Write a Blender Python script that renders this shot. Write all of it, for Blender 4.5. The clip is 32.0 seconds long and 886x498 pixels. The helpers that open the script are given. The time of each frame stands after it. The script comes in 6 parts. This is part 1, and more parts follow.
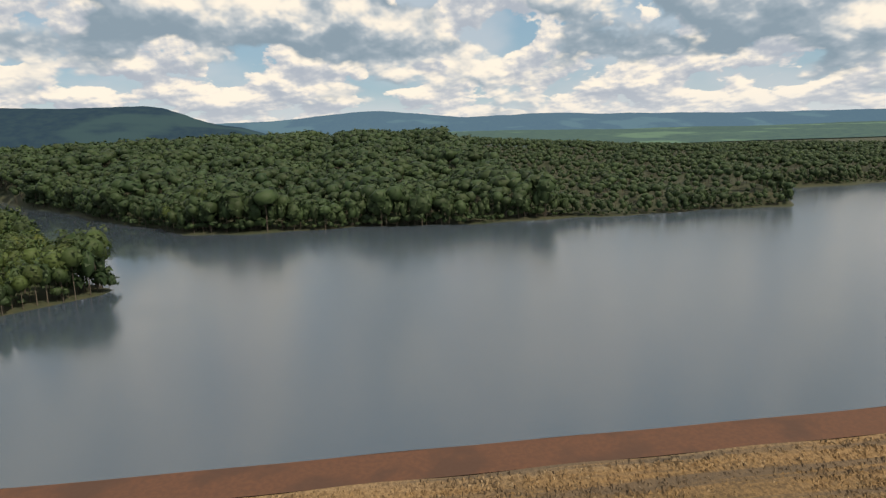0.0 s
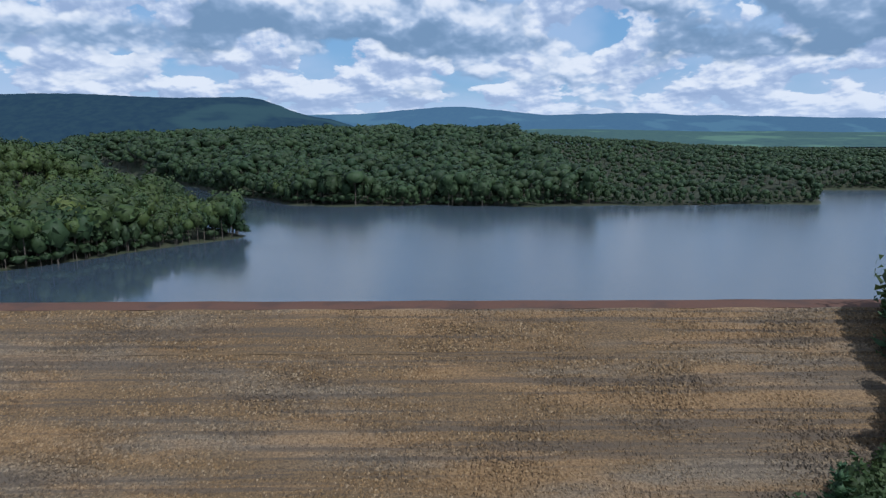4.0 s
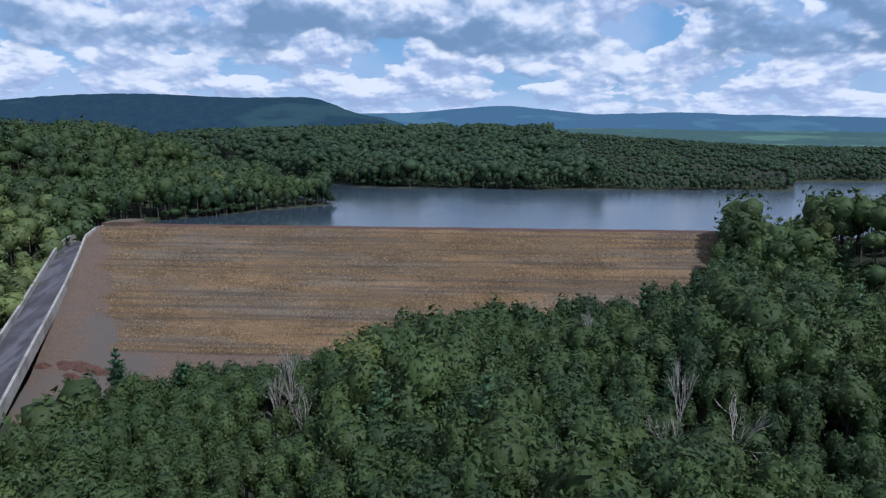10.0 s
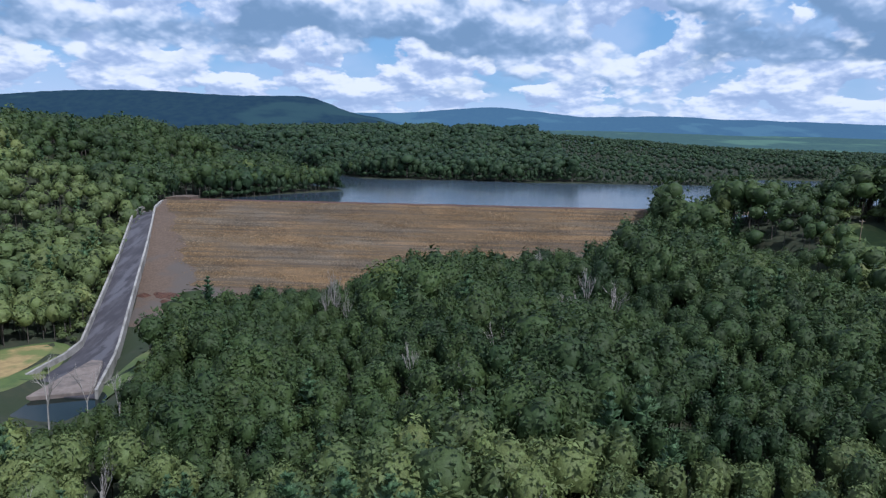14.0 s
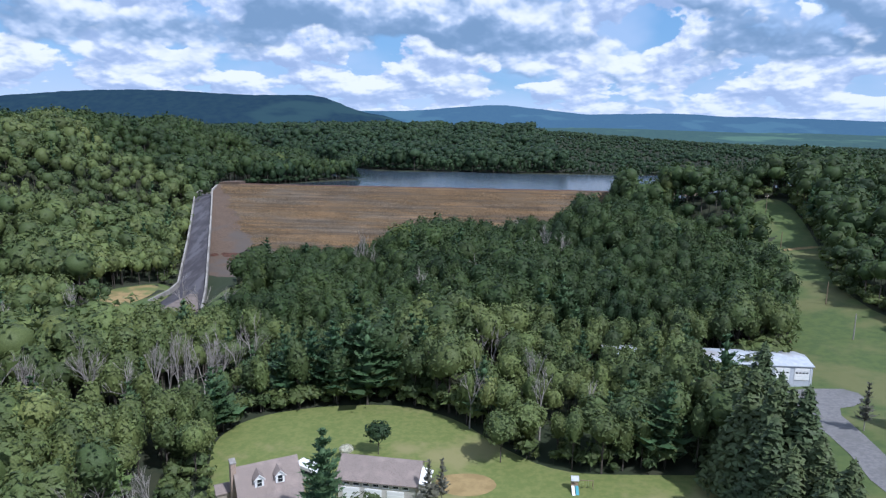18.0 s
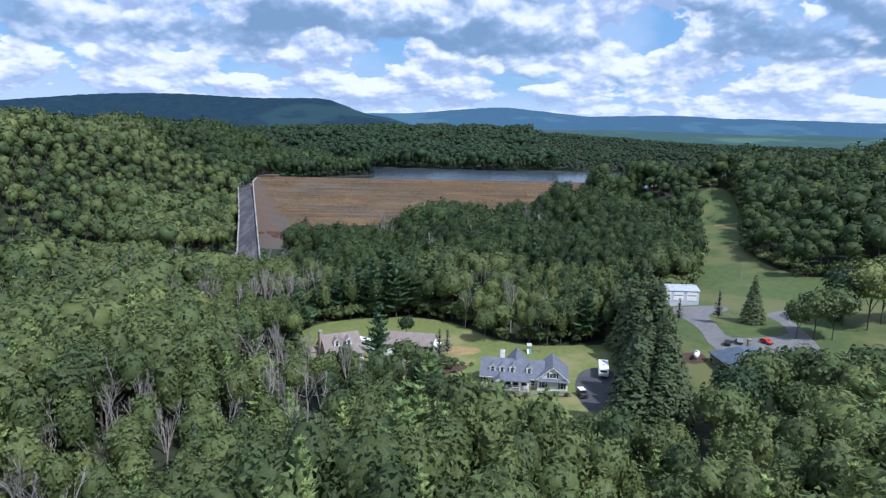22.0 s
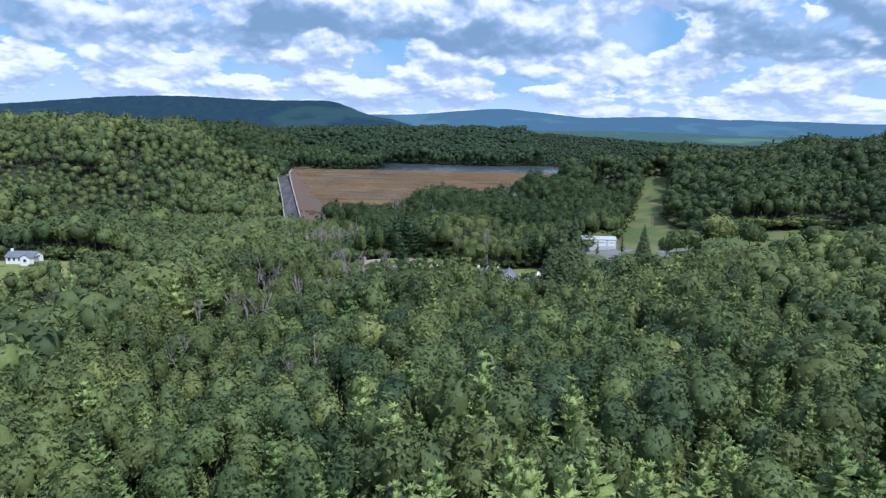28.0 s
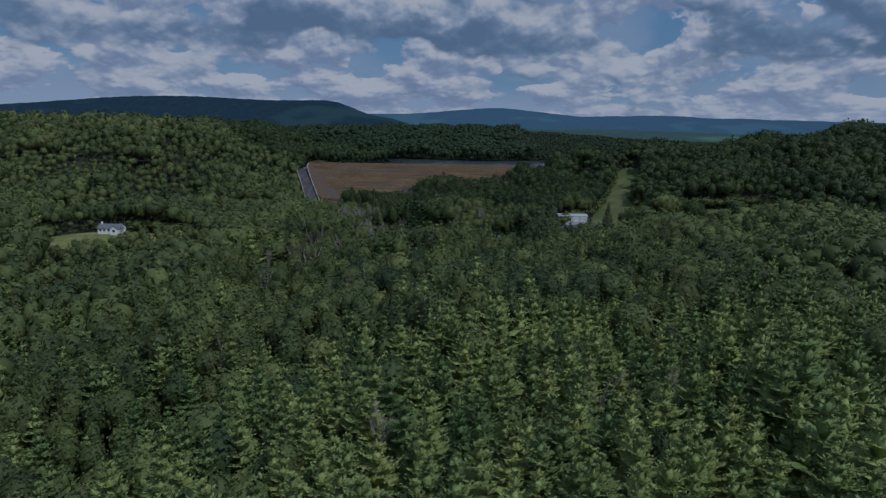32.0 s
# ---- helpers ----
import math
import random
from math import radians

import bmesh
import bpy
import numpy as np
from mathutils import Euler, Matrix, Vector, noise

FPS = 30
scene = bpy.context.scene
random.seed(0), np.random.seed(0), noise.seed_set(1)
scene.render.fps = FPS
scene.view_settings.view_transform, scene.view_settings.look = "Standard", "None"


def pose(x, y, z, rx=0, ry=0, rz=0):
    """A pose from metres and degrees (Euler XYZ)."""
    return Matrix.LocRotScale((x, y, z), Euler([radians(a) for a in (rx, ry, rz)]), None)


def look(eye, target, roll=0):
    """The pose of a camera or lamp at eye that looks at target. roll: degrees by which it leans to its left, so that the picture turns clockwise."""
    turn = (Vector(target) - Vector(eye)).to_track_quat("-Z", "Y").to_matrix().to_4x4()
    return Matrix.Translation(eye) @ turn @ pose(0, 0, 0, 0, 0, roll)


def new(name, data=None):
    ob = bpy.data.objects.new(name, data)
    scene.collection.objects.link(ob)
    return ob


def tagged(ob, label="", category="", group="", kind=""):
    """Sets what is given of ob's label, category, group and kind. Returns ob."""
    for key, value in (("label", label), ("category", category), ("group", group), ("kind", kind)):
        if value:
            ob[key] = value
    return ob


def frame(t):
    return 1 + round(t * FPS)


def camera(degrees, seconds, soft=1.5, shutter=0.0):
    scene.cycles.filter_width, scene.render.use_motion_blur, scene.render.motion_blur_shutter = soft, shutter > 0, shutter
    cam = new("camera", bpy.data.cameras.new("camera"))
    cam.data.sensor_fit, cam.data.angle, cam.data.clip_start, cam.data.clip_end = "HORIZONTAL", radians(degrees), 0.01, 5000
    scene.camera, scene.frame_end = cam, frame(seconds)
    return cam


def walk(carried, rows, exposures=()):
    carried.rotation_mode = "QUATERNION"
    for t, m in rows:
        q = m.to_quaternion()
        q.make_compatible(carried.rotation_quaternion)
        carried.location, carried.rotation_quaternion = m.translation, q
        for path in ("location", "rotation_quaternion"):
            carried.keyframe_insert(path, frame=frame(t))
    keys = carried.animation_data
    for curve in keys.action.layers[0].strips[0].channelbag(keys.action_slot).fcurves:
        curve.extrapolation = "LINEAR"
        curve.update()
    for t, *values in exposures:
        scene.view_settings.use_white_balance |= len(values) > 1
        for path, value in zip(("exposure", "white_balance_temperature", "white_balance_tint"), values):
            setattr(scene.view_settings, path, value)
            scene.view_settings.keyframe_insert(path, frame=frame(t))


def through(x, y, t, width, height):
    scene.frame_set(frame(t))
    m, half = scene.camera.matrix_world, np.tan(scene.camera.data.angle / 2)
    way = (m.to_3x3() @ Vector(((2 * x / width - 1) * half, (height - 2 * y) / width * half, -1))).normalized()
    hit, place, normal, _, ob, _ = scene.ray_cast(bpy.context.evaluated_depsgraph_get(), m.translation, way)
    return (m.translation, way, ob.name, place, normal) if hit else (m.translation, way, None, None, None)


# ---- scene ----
# ---- camera and its flight: backwards from the dam crest, down the valley ----
cam = camera(68.3, 32.0, soft=1.3)
PATH = [
    (0, (5.49, -59.11, 32.99), (18.35, 38.60, 16.02), -1.79),
    (0.5, (6.00, -66.39, 32.89), (16.55, 31.61, 15.97), -1.41),
    (1, (6.33, -73.50, 32.70), (15.62, 24.65, 15.91), -1.02),
    (1.5, (6.56, -80.52, 32.49), (14.40, 17.74, 15.60), -0.70),
    (2, (6.79, -87.55, 32.29), (13.19, 10.80, 15.39), -0.48),
    (2.5, (7.11, -94.70, 32.13), (12.15, 3.74, 15.29), -0.34),
    (3, (7.60, -102.01, 32.02), (11.29, -3.57, 14.82), -0.21),
    (3.5, (8.30, -109.55, 31.98), (10.67, -11.08, 14.72), -0.10),
    (4.5, (10.68, -125.57, 32.08), (10.59, -27.12, 14.53), -0.06),
    (5.5, (12.83, -141.97, 32.22), (10.27, -43.61, 14.37), -0.01),
    (6, (13.37, -149.86, 32.22), (10.22, -51.52, 14.38), 0.23),
    (7, (13.94, -165.16, 32.08), (9.59, -66.88, 14.14), 0.41),
    (8, (14.34, -179.79, 31.79), (8.91, -81.56, 13.91), 0.39),
    (9, (15.04, -194.06, 31.41), (9.06, -95.82, 13.68), 0.29),
    (10, (15.88, -208.41, 31.00), (9.92, -110.14, 13.44), 0.23),
    (11, (16.64, -222.93, 30.56), (10.96, -124.62, 13.16), 0.21),
    (12, (17.13, -237.44, 30.10), (11.88, -139.11, 12.65), 0.21),
    (13, (17.33, -251.95, 29.68), (12.37, -153.62, 12.17), 0.42),
    (14, (17.59, -266.92, 29.39), (13.20, -168.55, 11.93), 1.08),
    (15, (18.22, -282.50, 29.21), (14.09, -184.12, 11.76), 1.32),
    (16, (19.53, -298.46, 29.07), (15.53, -200.11, 11.44), 1.29),
    (17, (21.00, -314.22, 28.89), (16.31, -215.91, 11.21), 1.13),
    (18, (22.28, -329.93, 28.71), (17.06, -231.67, 10.90), 0.92),
    (19, (23.19, -345.62, 28.55), (17.73, -247.39, 10.63), 0.88),
    (20, (23.82, -361.33, 28.39), (18.38, -263.08, 10.59), 0.89),
    (21, (24.46, -377.10, 28.25), (18.99, -278.82, 10.56), 0.87),
    (22, (25.33, -392.75, 28.19), (19.63, -294.46, 10.67), 0.90),
    (23, (26.53, -408.21, 28.28), (20.51, -309.94, 10.75), 0.88),
    (24, (27.83, -423.75, 28.42), (21.55, -325.50, 10.90), 0.77),
    (25, (28.94, -439.42, 28.44), (22.74, -341.15, 10.95), 0.84),
    (26, (29.91, -454.89, 28.29), (23.88, -356.57, 11.04), 0.94),
    (27, (30.90, -470.03, 27.98), (24.89, -371.73, 10.60), 0.96),
    (28, (31.86, -485.34, 27.64), (25.93, -387.05, 10.26), 0.89),
    (29, (32.69, -500.81, 27.30), (27.21, -402.48, 9.96), 0.78),
    (30, (33.30, -516.35, 26.90), (28.11, -418.00, 9.54), 0.78),
    (31, (33.43, -532.22, 26.44), (28.17, -433.88, 9.06), 0.80),
    (32, (32.92, -548.84, 26.01), (27.45, -450.53, 8.51), 0.79),
]
EXPOSURES = [(0, -0.1, 8000, 10), (1.0, -0.1, 6500, 10), (2.0, -0.14, 5900, 8), (3.3, -0.25, 5750, 8), (5.0, -0.35, 5450, 14), (13.0, -0.22, 5400, 13), (19.0, -0.05, 5400, 14), (25.0, -0.02, 5400, 13),
             (30.0, 0.06, 5400, 12), (31.0, 0.08, 5400, 12), (31.4, -0.35, 5400, 12), (32.0, -1.5, 5400, 12)]
walk(cam, [(t, look(eye, target, roll)) for t, eye, target, roll in PATH], EXPOSURES)

# ---- world: blue sky with broken cumulus, and one sun ----
SUN_AZ, SUN_EL = radians(134), radians(53)      # azimuth clockwise from +y (up the valley)
SUN_DIR = Vector((math.sin(SUN_AZ) * math.cos(SUN_EL), math.cos(SUN_AZ) * math.cos(SUN_EL), math.sin(SUN_EL)))


class Net:
    """A small helper to write node trees."""

    def __init__(self, tree):
        self.t = tree

    def add(self, kind, **props):
        n = self.t.nodes.new(kind)
        for k, v in props.items():
            if k == "operation":
                n.operation = v
            elif k == "blend_type":
                n.blend_type = v
            elif k == "data_type":
                n.data_type = v
            elif k == "noise_dimensions":
                n.noise_dimensions = v
            elif k == "attribute_name":
                n.attribute_name = v
            elif k == "feature":
                n.feature = v
            elif k == "clamp":
                n.use_clamp = v
        return n

    def put(self, sock, v):
        if isinstance(v, bpy.types.NodeSocket):
            self.t.links.new(v, sock)
        elif isinstance(v, (tuple, list)) and len(v) == 3 and sock.type == "RGBA":
            sock.default_value = (*v, 1)
        else:
            sock.default_value = v

    def math(self, op, a, b=0.0, c=0.0, clamp=False):
        n = self.add("ShaderNodeMath", operation=op, clamp=clamp)
        self.put(n.inputs[0], a), self.put(n.inputs[1], b), self.put(n.inputs[2], c)
        return n.outputs[0]

    def vec(self, op, a, b=(0, 0, 0)):
        n = self.add("ShaderNodeVectorMath", operation=op)
        self.put(n.inputs[0], a), self.put(n.inputs[1], b)
        return n.outputs[0]

    def noise(self, vector, scale, detail=4.0, rough=0.55, distortion=0.0):
        n = self.add("ShaderNodeTexNoise")
        self.put(n.inputs["Vector"], vector)
        n.inputs["Scale"].default_value, n.inputs["Detail"].default_value = scale, detail
        n.inputs["Roughness"].default_value, n.inputs["Distortion"].default_value = rough, distortion
        return n.outputs["Fac"]

    def voronoi(self, vector, scale, feature="F1"):
        n = self.add("ShaderNodeTexVoronoi", feature=feature)
        self.put(n.inputs["Vector"], vector)
        n.inputs["Scale"].default_value = scale
        return n

    def step(self, v, lo, hi):
        n = self.add("ShaderNodeMapRange")
        n.interpolation_type = "SMOOTHSTEP"
        self.put(n.inputs[0], v)
        n.inputs[1].default_value, n.inputs[2].default_value = lo, hi
        return n.outputs[0]

    def mix(self, fac, a, b):
        n = self.add("ShaderNodeMix", data_type="RGBA")
        self.put(n.inputs[0], fac), self.put(n.inputs[6], a), self.put(n.inputs[7], b)
        return n.outputs[2]

    def scaled(self, vector, s):
        n = self.add("ShaderNodeMapping")
        self.put(n.inputs[0], vector)
        n.inputs["Scale"].default_value = s
        return n.outputs[0]


world = bpy.data.worlds.new("sky")
scene.world = world
world.use_nodes = True
w = Net(world.node_tree)
world.node_tree.nodes.clear()
sky = w.add("ShaderNodeTexSky")
sky.sky_type, sky.sun_disc = "NISHITA", False
sky.sun_elevation, sky.sun_rotation = SUN_EL, SUN_AZ
sky.altitude, sky.air_density, sky.dust_density, sky.ozone_density = 300, 1.0, 0.6, 1.6
way = w.add("ShaderNodeTexCoord").outputs["Generated"]
sep = w.add("ShaderNodeSeparateXYZ")
w.put(sep.inputs[0], way)
up = w.math("MAXIMUM", sep.outputs[2], 0.0)
# cloud heaps shrink towards the skyline: turn and height, both over (height + 0.11)
deep = w.math("ADD", up, 0.11)
turn_ = w.math("ARCTAN2", sep.outputs[0], sep.outputs[1])
flat = w.add("ShaderNodeCombineXYZ")
w.put(flat.inputs[0], w.math("MULTIPLY", turn_, 5.0))
w.put(flat.inputs[1], w.math("MULTIPLY", w.math("LOGARITHM", deep, 2.718), 1.9))


def density(at_, scale, heads_scale, puff=0.24):
    """Heaped cloud: broad banks broken into rounded heads of several sizes."""
    n_ = w.noise(at_, scale, 5.0, 0.50)
    warp = w.vec("ADD", at_, w.vec("MULTIPLY", w.vec("ADD", w.noise(at_, scale * 3.0, 3.0), (-0.5, -0.5, -0.5)), (0.30 / scale, 0.30 / scale, 0.0)))
    heads = w.add("ShaderNodeTexVoronoi", feature="SMOOTH_F1")
    w.put(heads.inputs["Vector"], warp)
    heads.inputs["Scale"].default_value, heads.inputs["Smoothness"].default_value = heads_scale, 0.35
    heads.normalize = True
    heads.inputs["Detail"].default_value, heads.inputs["Roughness"].default_value = 3.0, 0.62
    return w.math("MULTIPLY_ADD", heads.outputs["Distance"], -puff, w.math("ADD", n_, 0.375 * puff))


def hump(az, el, wide, high, power):
    """A soft patch of sky, in degrees, and how high above its middle each direction lies."""
    a = w.math("DIVIDE", w.math("SUBTRACT", turn_, radians(az)), radians(wide))
    e = w.math("DIVIDE", w.math("SUBTRACT", sep.outputs[2], math.sin(radians(el))), radians(high))
    g = w.math("MULTIPLY", w.math("EXPONENT", w.math("MULTIPLY", w.math("ADD", w.math("MULTIPLY", a, a), w.math("MULTIPLY", e, e)), -1.0)), power)
    return g, w.math("MULTIPLY", g, e)


def total(parts):
    out_ = parts[0]
    for p in parts[1:]:
        out_ = w.math("ADD", out_, p)
    return out_


def cloud_layer(behind, shift, scale, heads_scale, lo, hi, tones, rise, puff, more=0.0, bank=None, tilt=None):
    """One layer of cumulus over what lies behind it: bright heads above, grey flat bases below."""
    at_ = w.vec("ADD", flat.outputs[0], shift)
    here = density(at_, scale, heads_scale, puff)
    above = density(w.vec("ADD", at_, (0.35 * rise, rise, 0.0)), scale, heads_scale, puff)
    near_ = density(w.vec("ADD", at_, (0.10 * rise, 0.30 * rise, 0.0)), scale, heads_scale, puff)
    lift = w.math("ADD", w.math("SUBTRACT", here, above), w.math("MULTIPLY", w.math("SUBTRACT", here, near_), 0.8))
    cover = w.math("MULTIPLY_ADD", w.math("SUBTRACT", w.math("MINIMUM", up, 0.2), 0.1), more, here)
    if bank is not None:
        cover = w.math("ADD", cover, bank)
        lift = w.math("ADD", lift, tilt)
    tone = w.step(lift, -0.13, 0.17)
    ramp = w.add("ShaderNodeValToRGB")
    ramp.color_ramp.elements[0].color = (*tones[0], 1)
    ramp.color_ramp.elements[1].color = (*tones[3], 1)
    ramp.color_ramp.elements.new(0.36).color = (*tones[1], 1)
    ramp.color_ramp.elements.new(0.68).color = (*tones[2], 1)
    w.put(ramp.inputs[0], tone)
    return w.mix(w.step(cover, lo, hi), behind, ramp.outputs[0])


# broad grey-based banks overhead and blue gaps between them: turn and height, half sizes, strength
BANKS = [hump(-2.5, 9.6, 11.0, 1.7, 0.22), hump(-25.0, 7.6, 8.5, 1.5, 0.20), hump(27.0, 6.5, 6.0, 1.5, 0.20), hump(6.0, 7.4, 7.5, 1.0, 0.17), hump(33.0, 10.3, 6.0, 1.3, 0.18), hump(-32.0, 11.0, 9.0, 1.2, 0.16)]
GAPS = [hump(14.5, 8.4, 3.2, 1.6, -0.13), hump(22.5, 9.8, 2.5, 1.5, -0.16), hump(-14.0, 7.2, 2.0, 1.0, -0.16), hump(10.5, 3.0, 4.0, 1.2, -0.10), hump(-18.0, 10.5, 2.0, 1.0, -0.14), hump(8.0, 30.0, 40.0, 6.0, -0.10)]
bank_ = total([b[0] for b in BANKS] + [g[0] for g in GAPS])
tilt_ = w.math("MULTIPLY_ADD", total([b[0] for b in BANKS]), -0.10, w.math("MULTIPLY", total([b[1] for b in BANKS]), 0.45))
gap_ = total([g[0] for g in GAPS])
base = w.mix(0.5, w.vec("MULTIPLY", sky.outputs[0], (0.085, 0.085, 0.085)), (0.30, 0.60, 0.95))
haze = w.mix(w.step(up, 0.0, 0.08), (0.62, 0.75, 0.92), base)
veil = w.mix(w.math("MULTIPLY", w.step(w.noise(w.vec("ADD", flat.outputs[0], (1.7, 4.2, 0.0)), 0.9, 4.0, 0.5), 0.38, 0.60), 0.55), haze, (0.60, 0.70, 0.87))
small = cloud_layer(veil, (5.3, 1.4, 0.0), 1.9, 3.4, 0.455, 0.495, ((0.42, 0.52, 0.70), (0.54, 0.63, 0.79), (0.72, 0.78, 0.89), (1.0, 1.0, 1.0)), 0.13, 0.36, 0.0, gap_, 0.03)
full = cloud_layer(small, (2.2, 7.9, 0.0), 1.0, 2.3, 0.555, 0.625, ((0.25, 0.37, 0.52), (0.36, 0.48, 0.64), (0.60, 0.69, 0.82), (1.0, 1.0, 1.0)), 0.20, 0.34, 0.6, bank_, tilt_)
full = w.mix(w.math("MULTIPLY", w.math("SUBTRACT", 1.0, w.step(up, 0.0, 0.07)), 0.40), full, (0.68, 0.78, 0.93))
bg = w.add("ShaderNodeBackground")
w.put(bg.inputs[0], full)
bg.inputs[1].default_value = 1.0
out = w.add("ShaderNodeOutputWorld")
w.put(out.inputs[0], bg.outputs[0])

sun = new("sun", bpy.data.lights.new("sun", "SUN"))
sun.data.energy, sun.data.angle, sun.data.color = 5.0, radians(1.2), (1.0, 0.95, 0.87)
sun.matrix_world = look(tuple(SUN_DIR * 900), (0, 0, 0))

# ---- materials ----


def material(name):
    m = bpy.data.materials.new(name)
    m.use_nodes = True
    m.node_tree.nodes.clear()
    n = Net(m.node_tree)
    shader = n.add("ShaderNodeBsdfPrincipled")
    end = n.add("ShaderNodeOutputMaterial")
    n.put(end.inputs[0], shader.outputs[0])
    return m, n, shader


def bumped(n, shader, height, strength=0.4, distance=0.05):
    b = n.add("ShaderNodeBump")
    b.inputs["Strength"].default_value, b.inputs["Distance"].default_value = strength, distance
    n.put(b.inputs["Height"], height)
    n.put(shader.inputs["Normal"], b.outputs[0])


def surface(name, a, b, scale=1.0, rough=0.8, c=None, big=0.07, metal=0.0, relief=0.3, depth=0.03, stretch=(1, 1, 1), random_by="", alpha=1.0):
    """A mottled surface: colours a and b by fine noise, c by stains at a larger size."""
    m, n, s = material(name)
    place = n.scaled(n.add("ShaderNodeTexCoord").outputs["Object"], stretch)
    fine = n.noise(place, scale, 6.0, 0.6)
    col = n.mix(n.step(fine, 0.35, 0.65), a, b)
    if c:
        col = n.mix(n.step(n.noise(place, scale * big, 5.0, 0.6), 0.48, 0.62), col, c)
    if random_by:
        r = n.add("ShaderNodeObjectInfo").outputs["Random"] if random_by == "object" else n.add("ShaderNodeNewGeometry").outputs["Random Per Island"]
        hsv = n.add("ShaderNodeHueSaturation")
        n.put(hsv.inputs["Value"], n.math("MULTIPLY_ADD", r, 0.7, 0.65))
        n.put(hsv.inputs["Color"], col)
        col = hsv.outputs[0]
    n.put(s.inputs["Base Color"], col)
    n.put(s.inputs["Roughness"], n.math("MULTIPLY_ADD", fine, 0.2, rough - 0.1))
    s.inputs["Metallic"].default_value = metal
    if relief:
        bumped(n, s, fine, relief, depth)
    return m


def leaf(name, dark, light, tint_from="object", warm=(0.20, 0.20, 0.04), through=0.24):
    """Foliage: colour varies from tree to tree, and from clump to clump; some light shines through."""
    m = bpy.data.materials.new(name)
    m.use_nodes = True
    m.node_tree.nodes.clear()
    n = Net(m.node_tree)
    if tint_from == "object":
        tree = n.add("ShaderNodeObjectInfo").outputs["Random"]
    else:
        tree = n.add("ShaderNodeAttribute", attribute_name="tint").outputs["Fac"]
    clump = n.add("ShaderNodeNewGeometry").outputs["Random Per Island"]
    col = n.mix(tree, dark, light)
    col = n.mix(n.math("MULTIPLY", n.step(tree, 0.88, 1.0), 0.35), col, warm)
    hsv = n.add("ShaderNodeHueSaturation")
    place = n.add("ShaderNodeTexCoord").outputs["Object"]
    tuft = n.noise(place, 3.8, 3.0, 0.7)
    n.put(hsv.inputs["Value"], n.math("ADD", n.math("MULTIPLY_ADD", clump, 0.40, 0.56), n.math("MULTIPLY", n.step(tuft, 0.32, 0.68), 0.42)))
    n.put(hsv.inputs["Hue"], n.math("MULTIPLY_ADD", clump, 0.016, 0.492))
    n.put(hsv.inputs["Color"], col)
    d, t = n.add("ShaderNodeBsdfPrincipled"), n.add("ShaderNodeBsdfTranslucent")
    d.inputs["Roughness"].default_value = 0.6
    d.inputs["Specular IOR Level"].default_value = 0.25
    bumped(n, d, tuft, 0.35, 0.2)
    n.put(d.inputs["Base Color"], hsv.outputs[0]), n.put(t.inputs[0], hsv.outputs[0])
    both = n.add("ShaderNodeMixShader")
    both.inputs[0].default_value = through
    n.put(both.inputs[1], d.outputs[0]), n.put(both.inputs[2], t.outputs[0])
    end = n.add("ShaderNodeOutputMaterial")
    n.put(end.inputs[0], both.outputs[0])
    return m


M = {}
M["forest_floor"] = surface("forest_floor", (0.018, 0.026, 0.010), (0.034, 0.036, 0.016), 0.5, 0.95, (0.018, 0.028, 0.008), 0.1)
M["lawn"] = surface("lawn", (0.115, 0.145, 0.034), (0.160, 0.180, 0.050), 0.9, 0.9, (0.215, 0.200, 0.080), 0.07, relief=0.5, depth=0.05)
# Grass green darkened in its colour for the cloud shade on the clearing
M["meadow_shaded"] = surface("meadow_shaded", (0.056, 0.086, 0.021), (0.082, 0.112, 0.028), 0.5, 0.9, (0.12, 0.125, 0.042), 0.09, relief=0.6, depth=0.1)
M["dry_field"] = surface("dry_field", (0.24, 0.17, 0.07), (0.32, 0.23, 0.10), 0.5, 0.95, (0.12, 0.14, 0.04), 0.15)
M["gravel"] = surface("gravel", (0.080, 0.054, 0.037), (0.118, 0.080, 0.055), 1.4, 0.95, (0.085, 0.068, 0.056), 0.04, relief=0.6, depth=0.08)
M["crest_gravel"] = surface("crest_gravel", (0.068, 0.029, 0.016), (0.092, 0.039, 0.021), 1.8, 0.95, (0.056, 0.026, 0.016), 0.06)
M["asphalt"] = surface("asphalt", (0.045, 0.045, 0.050), (0.065, 0.064, 0.068), 2.0, 0.85, (0.085, 0.083, 0.08), 0.06)
M["grey_gravel"] = surface("grey_gravel", (0.14, 0.135, 0.135), (0.195, 0.187, 0.183), 1.6, 0.95, (0.14, 0.135, 0.13), 0.06)
M["concrete"] = surface("concrete", (0.24, 0.222, 0.20), (0.33, 0.305, 0.275), 0.7, 0.85, (0.17, 0.155, 0.135), 0.25)
M["apron_concrete"] = surface("apron_concrete", (0.150, 0.118, 0.100), (0.205, 0.165, 0.140), 0.7, 0.9, (0.11, 0.09, 0.08), 0.3)
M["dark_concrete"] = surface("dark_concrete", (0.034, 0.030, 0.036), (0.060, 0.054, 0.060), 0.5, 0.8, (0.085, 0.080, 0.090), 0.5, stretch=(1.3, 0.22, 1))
M["brush"] = surface("red_brown_brush", (0.050, 0.022, 0.015), (0.095, 0.045, 0.028), 2.5, 0.95, relief=0.9, depth=0.2)
M["bark"] = surface("bark", (0.055, 0.045, 0.035), (0.10, 0.085, 0.068), 3.0, 0.95)
M["dead_wood"] = surface("dead_wood", (0.24, 0.215, 0.19), (0.36, 0.33, 0.295), 1.5, 0.9)
M["white_paint"] = surface("white_paint", (0.74, 0.74, 0.72), (0.80, 0.80, 0.78), 2.0, 0.6, relief=0.1)
